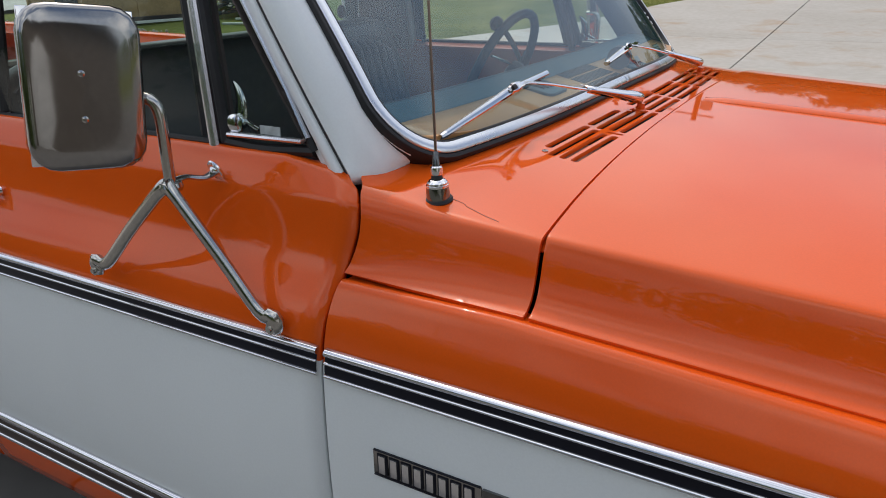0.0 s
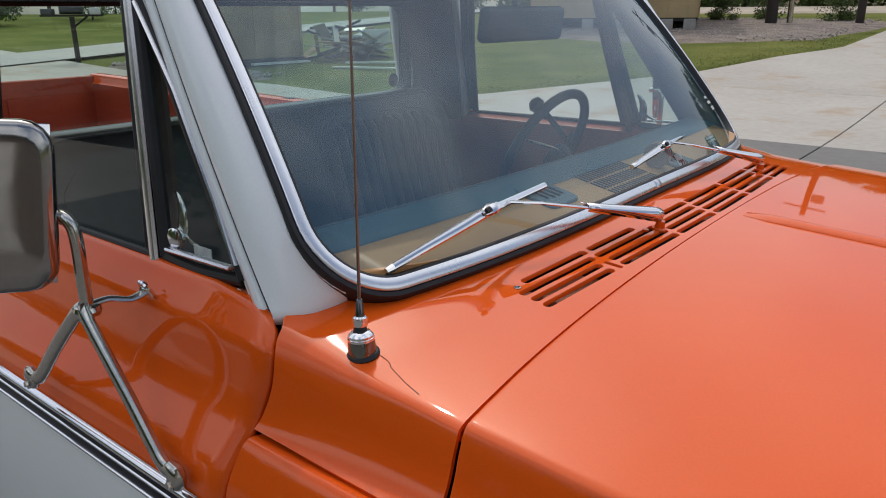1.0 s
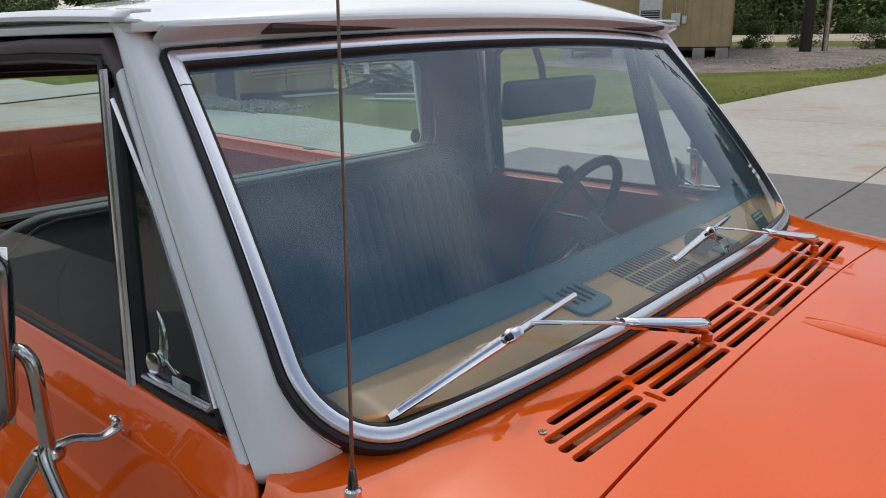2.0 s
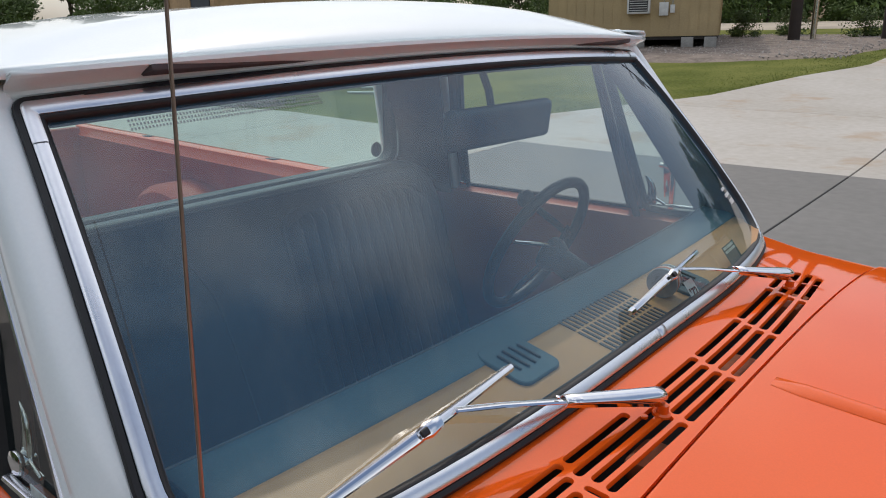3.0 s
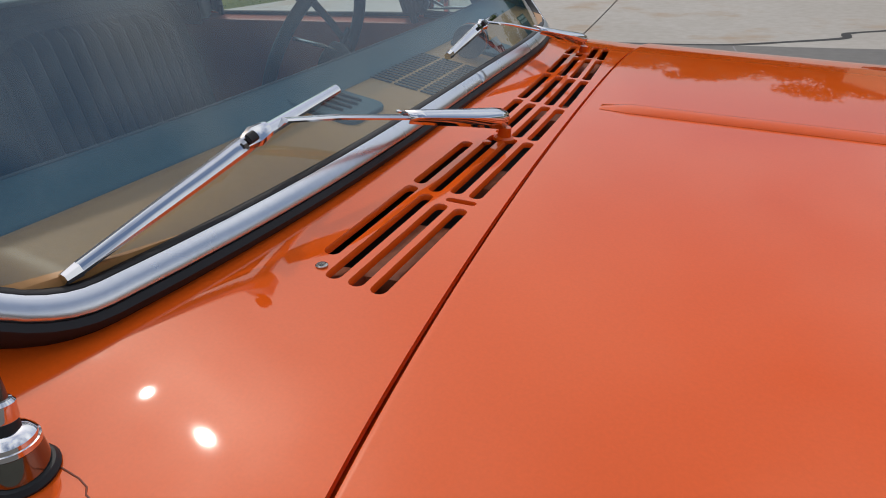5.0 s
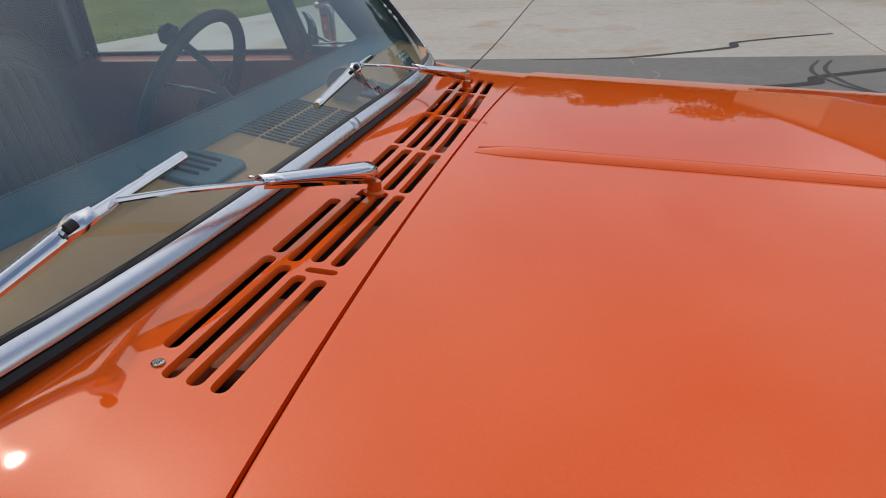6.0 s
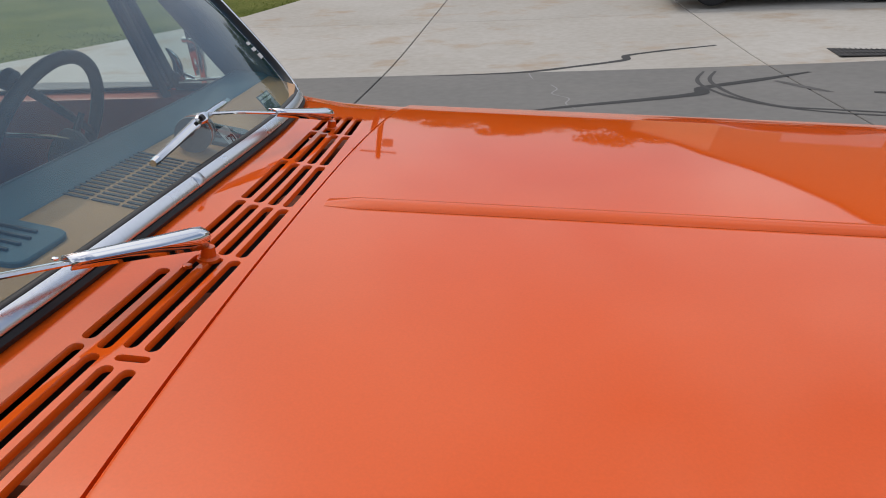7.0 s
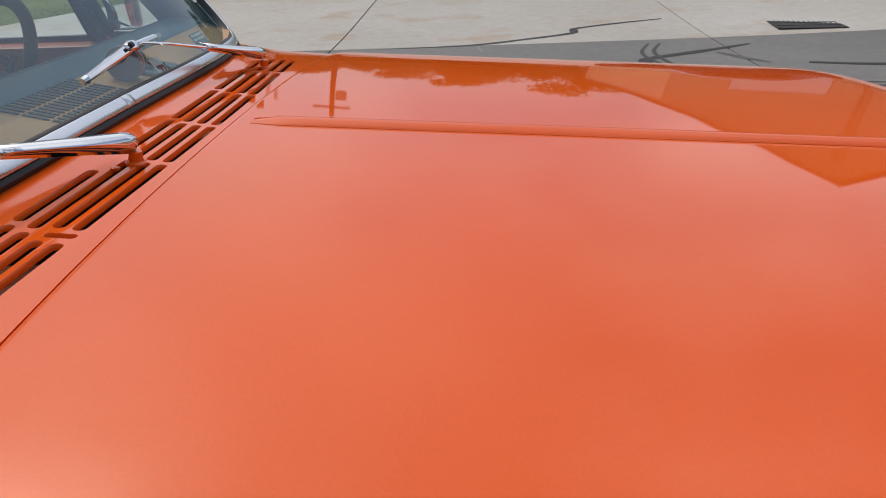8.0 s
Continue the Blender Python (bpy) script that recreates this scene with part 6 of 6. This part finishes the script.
def build_car(x, y):
    e = thing("parked_car", "dark parked car on the pale concrete", "car", at=(x, y, height(x, y + 0.9)), turn=-6)
    sec = []
    prof = [(-2.15, 0.55, 0.75), (-2.1, 0.35, 0.95), (-1.4, 0.30, 1.02), (-0.85, 0.28, 1.08), (-0.2, 0.28, 1.62), (1.2, 0.28, 1.66), (1.95, 0.30, 1.10), (2.2, 0.45, 0.98)]
    rows = []
    for px, lo, hi in [tuple(q) for q in spline(prof, 3)]:
        rows.append([(px, 0.05, lo), (px, 0.0, lo + 0.15), (px, 0.0, min(hi, 0.95)), (px, 0.14 if hi > 1.2 else 0.04, hi - 0.05), (px, 0.3, hi), (px, 1.5, hi), (px, 1.66 if hi > 1.2 else 1.76, hi - 0.05), (px, 1.8, min(hi, 0.95)), (px, 1.8, lo + 0.15), (px, 1.75, lo)])
    body = part("body", sheet(rows, closed=True), CAR_PAINT, e, "glossy dark body")
    for s in (-0.012, 1.812):
        part("side_window", box((0.5, s, 1.28), (1.5, 0.02, 0.42)), PANE_DARK, body, smooth=False)
    for px in (-1.32, 1.34):
        for yy, d in ((0.1, -1), (1.7, 1)):
            w = part("wheel", turned([(-0.1, 0.2), (-0.1, 0.31), (-0.06, 0.335), (0.08, 0.335), (0.1, 0.31), (0.1, 0.2)], (px, yy, 0.335), (0, d, 0), 28), RUBBER, e, "black tyre")
            part("rim", turned([(0.02, 0.2), (0.09, 0.18), (0.08, 0.05), (0.1, 0.0)], (px, yy, 0.335), (0, d, 0), 20), STEEL, w)


build_car(4.75, 12.85)


def build_metal_building():
    """The gabled metal building past the driveway, which the hood mirrors."""
    x0, x1, y0, y1 = 6.8, 20.8, 24.0, 42.0
    g = height(10, 26) - 0.1
    e = thing("metal_building", "tan ribbed metal building with a gabled roof", "building", at=(x0, y0, g))
    W, D, eave, peak = x1 - x0, y1 - y0, 4.6, 8.4
    bm = bmesh.new()
    pts = [(0, 0), (W, 0), (W, eave), (W / 2, peak), (0, eave)]
    f0 = [bm.verts.new((a, 0, z)) for a, z in pts]
    f1 = [bm.verts.new((a, D, z)) for a, z in pts]
    bm.faces.new(f0)
    bm.faces.new(f1[::-1])
    for k in range(5):
        bm.faces.new([f0[k], f1[k], f1[(k + 1) % 5], f0[(k + 1) % 5]])
    bmesh.ops.recalc_face_normals(bm, faces=bm.faces[:])
    part("wall", bm, TAN_METAL, e, smooth=False)
    for sgn in (-1, 1):
        L = math.hypot(W / 2 + 0.3, peak - eave)
        b = box((0, D / 2, 0.06), (L, D + 0.5, 0.08), None, pose(W / 2 + sgn * (W / 4 + 0.08), 0, (eave + peak) / 2, 0, sgn * math.degrees(math.atan2(peak - eave, W / 2)), 0))
        part("roof", b, ROOFING, e, smooth=False)
    for k in range(38):
        a = 0.15 + (W - 0.3) * k / 37
        top = eave + (peak - eave) * (1 - abs(a - W / 2) / (W / 2))
        part("wall_rib", box((a, -0.015, top / 2), (0.05, 0.03, top - 0.1)), TAN_METAL, e, smooth=False)
    part("downspout", box((W * 0.47, -0.08, 3.6), (0.22, 0.12, 7.4)), BARN_RED, e, smooth=False)
    d = part("roller_door", box((W * 0.26, -0.04, 1.5), (3.2, 0.05, 3.0)), PALE_PAINT, e, smooth=False)
    part("roller_door", box((W * 0.74, -0.04, 1.5), (3.2, 0.05, 3.0)), PALE_PAINT, e, smooth=False)


build_metal_building()


def build_house():
    """The house behind the walk, which the chrome and the body side mirror."""
    e = thing("house", "grey-brown sided house with a low gabled roof", "house", at=(5.0, -14.0, 0.0))
    W, D, eave, peak = 13.0, 11.5, 3.0, 6.2
    siding = material("grey_brown_siding", (0.15, 0.13, 0.112), 0.8, vary=0.15, scale=1.5, fine=20)
    bm = bmesh.new()
    pts = [(0, -0.1), (D, -0.1), (D, eave), (D / 2, peak), (0, eave)]
    f0 = [bm.verts.new((0, a, z)) for a, z in pts]
    f1 = [bm.verts.new((W, a, z)) for a, z in pts]
    bm.faces.new(f0)
    bm.faces.new(f1[::-1])
    for k in range(5):
        bm.faces.new([f0[k], f1[k], f1[(k + 1) % 5], f0[(k + 1) % 5]])
    bmesh.ops.recalc_face_normals(bm, faces=bm.faces[:])
    part("wall", bm, siding, e, smooth=False)
    for sgn in (-1, 1):
        L, a = math.hypot(D / 2 + 0.4, peak - eave), math.degrees(math.atan2(peak - eave, D / 2))
        part("roof", box((W / 2, 0, 0.08), (W + 0.8, L, 0.10), None, pose(0, D / 2 + sgn * (D / 4 + 0.12), (eave + peak) / 2, -sgn * a, 0, 0)), ROOFING, e, smooth=False)
    for y in (2.9, 8.4):
        d = part("garage_door", rounded((-0.03, y, 1.15), (0.06, 4.2, 2.3), 0.01), PALE_PAINT, e, "pale panelled garage door")
        for z in (0.58, 1.15, 1.72):
            part("panel_joint", box((-0.062, y, z), (0.006, 4.1, 0.02)), DARK_PLASTIC, d, smooth=False)


build_house()


# ---------------------------------------------------------------- trees, bushes, grass
def leaf_mesh(name, seed, h, r, n, size, low=0.25):
    """A crown of many small leaf sprays round a set of limbs."""
    rng = np.random.default_rng(seed)
    blobs = [(rng.uniform(-0.55, 0.55) * r, rng.uniform(-0.55, 0.55) * r, h * rng.uniform(low, 0.93), r * rng.uniform(0.28, 0.55)) for _ in range(11)]
    verts, faces = [], []
    for i in range(n):
        bx, by, bz, br = blobs[rng.integers(len(blobs))]
        d = rng.normal(size=3)
        d /= np.linalg.norm(d)
        p = np.array([bx, by, bz]) + d * br * rng.uniform(0.55, 1.08) * np.array([1, 1, 0.8])
        a = rng.normal(size=3)
        a /= np.linalg.norm(a)
        b = np.cross(a, d + 0.3 * rng.normal(size=3))
        b /= np.linalg.norm(b) + 1e-9
        s = size * rng.uniform(0.6, 1.3)
        k = len(verts)
        verts += [tuple(p - a * s), tuple(p + b * s * 0.45), tuple(p + a * s), tuple(p - b * s * 0.45)]
        faces.append((k, k + 1, k + 2, k + 3))
    me = bpy.data.meshes.new(name)
    me.from_pydata(verts, [], faces)
    me.materials.append(LEAVES)
    return me, blobs


def make_tree(seed, h, r, label):
    e = thing("tree", label, "tree", "trees round the lot")
    me, blobs = leaf_mesh("crown", seed, h, r, 2600, 0.22)
    bm = turned([(0, 0.17), (h * 0.2, 0.13), (h * 0.55, 0.09), (h * 0.85, 0.03)], (0, 0, 0), (0.03, 0.02, 1), 8)
    t = part("trunk", bm, BARK, e)
    for bx, by, bz, br in blobs[:6]:
        part("limb", tube([(0, 0, bz * 0.55), (bx * 0.5, by * 0.5, bz * 0.8), (bx, by, bz)], [0.06, 0.04, 0.015], 6), BARK, t)
    c = new("crown", me)
    c.parent = e
    return e


def make_bush(seed, h, r):
    e = thing("bush", "dense dark green bush at the edge of the lawn", "bush", "bushes round the lot")
    me, blobs = leaf_mesh("foliage", seed, h, r, 2800, 0.095, 0.12)
    c = new("foliage", me)
    c.parent = e
    part("stem", tube([(0, 0, -0.1), (0.1, 0, h * 0.6)], [0.05, 0.02], 6), BARK, e)
    return e


random.seed(21)
TREES = [make_tree(31 + k, 6.4 + 0.7 * k, 2.3 + 0.25 * k, ("leafy broad green tree at the edge of the lot", "tall leafy green tree in the far woods", "slim leafy green tree in the far woods")[k % 3]) for k in range(4)]
BUSHES = [make_bush(51 + k, 2.2 + 0.5 * k, 1.8 + 0.3 * k) for k in range(3)]
spots = []
for k in range(120):
    az = 2 * math.pi * (k + random.random() * 0.8) / 120
    d = random.uniform(48, 62) if -0.75 < math.atan2(math.sin(az - 1.2), math.cos(az - 1.2)) < 0.9 else random.uniform(62, 95)
    spots.append((d * math.cos(az), d * math.sin(az), d))
for k, (x, y, d) in enumerate(spots):
    if 2.5 < x < 20 and 20 < y < 46:
        continue
    src = TREES[k % 4]
    s = random.uniform(0.75, 1.1)
    m = pose(x, y, height(x, y) - 0.1, 0, 0, random.uniform(0, 360))
    if k < 4:
        src.matrix_world = m
    else:
        copy_thing(src, m)
bush_spots = [(-34, 12), (-36, 17), (-33.5, 7.5), (-38, 22), (-32, 3), (-37, 27), (-40, 32), (-31, -3), (-30.5, 36), (-26, 40), (-21, 43), (-16, 46), (-10, 47), (-4, 48), (2, 47.5), (-35, 0), (-41, 14), (-43, 22), (-39, 38), (-33, 44)]
for k, (x, y) in enumerate(bush_spots):
    m = pose(x, y, height(x, y) - 0.1, 0, 0, 77 * k)
    if k < 3:
        BUSHES[k].matrix_world = m
    else:
        copy_thing(BUSHES[k % 3], m)
for k in range(30):
    x, y = -34 + 1.35 * k, 52 + 4 * math.sin(k * 1.7)
    copy_thing(BUSHES[k % 3], pose(x, y, height(x, y) - 0.2, 0, 0, 61 * k) @ Matrix.Scale(1.7 + 0.35 * math.sin(k * 2.3), 4))
# unseen bush row, added to keep low sky off the body's near side
for k in range(13):
    x, y = -15 + 1.45 * k, -9.6 - 0.7 * math.sin(k * 2.1)
    copy_thing(BUSHES[k % 3], pose(x, y, height(x, y) - 0.1, 0, 0, 83 * k) @ Matrix.Scale(1.35 + 0.2 * math.sin(k * 1.3), 4))
for x, y in ((-9.2, 32.5), (-6.4, 31.8), (-10.8, 31.4), (-13.5, 27.5)):
    copy_thing(BUSHES[0], pose(x, y, height(x, y) - 0.15, 0, 0, 50 * x) @ Matrix.Scale(0.5, 4))


def build_tufts():
    """Blades along the lawn beside the driveway and round the shed."""
    rng = np.random.default_rng(8)
    verts, faces = [], []
    n = 0
    while n < 6000:
        x, y = rng.uniform(-17, -4.2), rng.uniform(8.4, 27)
        if x > lawn_edge(y) - 0.02 or rng.uniform() > math.exp((x - lawn_edge(y)) / 0.9):
            continue
        if y < 9.4 and x < -10.6 or (x < -12 and y < 10.2):
            continue
        h = rng.uniform(0.005, 0.016)
        a = rng.uniform(0, 6.28)
        w = rng.uniform(0.004, 0.009)
        z = height(x, y) - 0.03 - 0.02
        lx, ly = rng.normal(0, 0.04, 2)
        k = len(verts)
        verts += [(x - w * math.cos(a), y - w * math.sin(a), z), (x + w * math.cos(a), y + w * math.sin(a), z), (x + lx, y + ly, z + h + 0.02)]
        faces.append((k, k + 1, k + 2))
        n += 1
    me = bpy.data.meshes.new("grass_tufts")
    me.from_pydata(verts, [], faces)
    me.materials.append(BLADES)
    tagged(new("grass_tufts", me), "short green and yellow grass blades on the lawn", "grass", kind="stuff")


build_tufts()


def build_stones():
    rng = np.random.default_rng(4)
    ico = bmesh.new()
    bmesh.ops.create_icosphere(ico, subdivisions=1, radius=1)
    base = [np.array(v.co) for v in ico.verts]
    tri = [[v.index for v in f.verts] for f in ico.faces]
    ico.free()
    verts, faces = [], []

    def put(x, y, s, z):
        k = len(verts)
        sc = s * rng.uniform(0.6, 1.3, 3)
        for b in base:
            verts.append(tuple(np.array([x, y, z]) + b * sc * rng.uniform(0.85, 1.1)))
        faces.extend([[k + i for i in t] for t in tri])
    for _ in range(3200):
        x, y = rng.uniform(-15.5, -5.0), rng.uniform(22.6, 33)
        put(x, y, rng.uniform(0.012, 0.05), height(x, y) + 0.015)
    for _ in range(700):
        x, y = rng.uniform(-17.2, -12.6), rng.uniform(7.7, 9.2)
        put(x, y, rng.uniform(0.015, 0.045), height(x, y) + 0.01)
    me = bpy.data.meshes.new("loose_stones")
    me.from_pydata(verts, [], faces)
    me.materials.append(STONE)
    tagged(new("loose_stones", me), "loose pale stones of the gravel strips", "stones", kind="stuff")


build_stones()
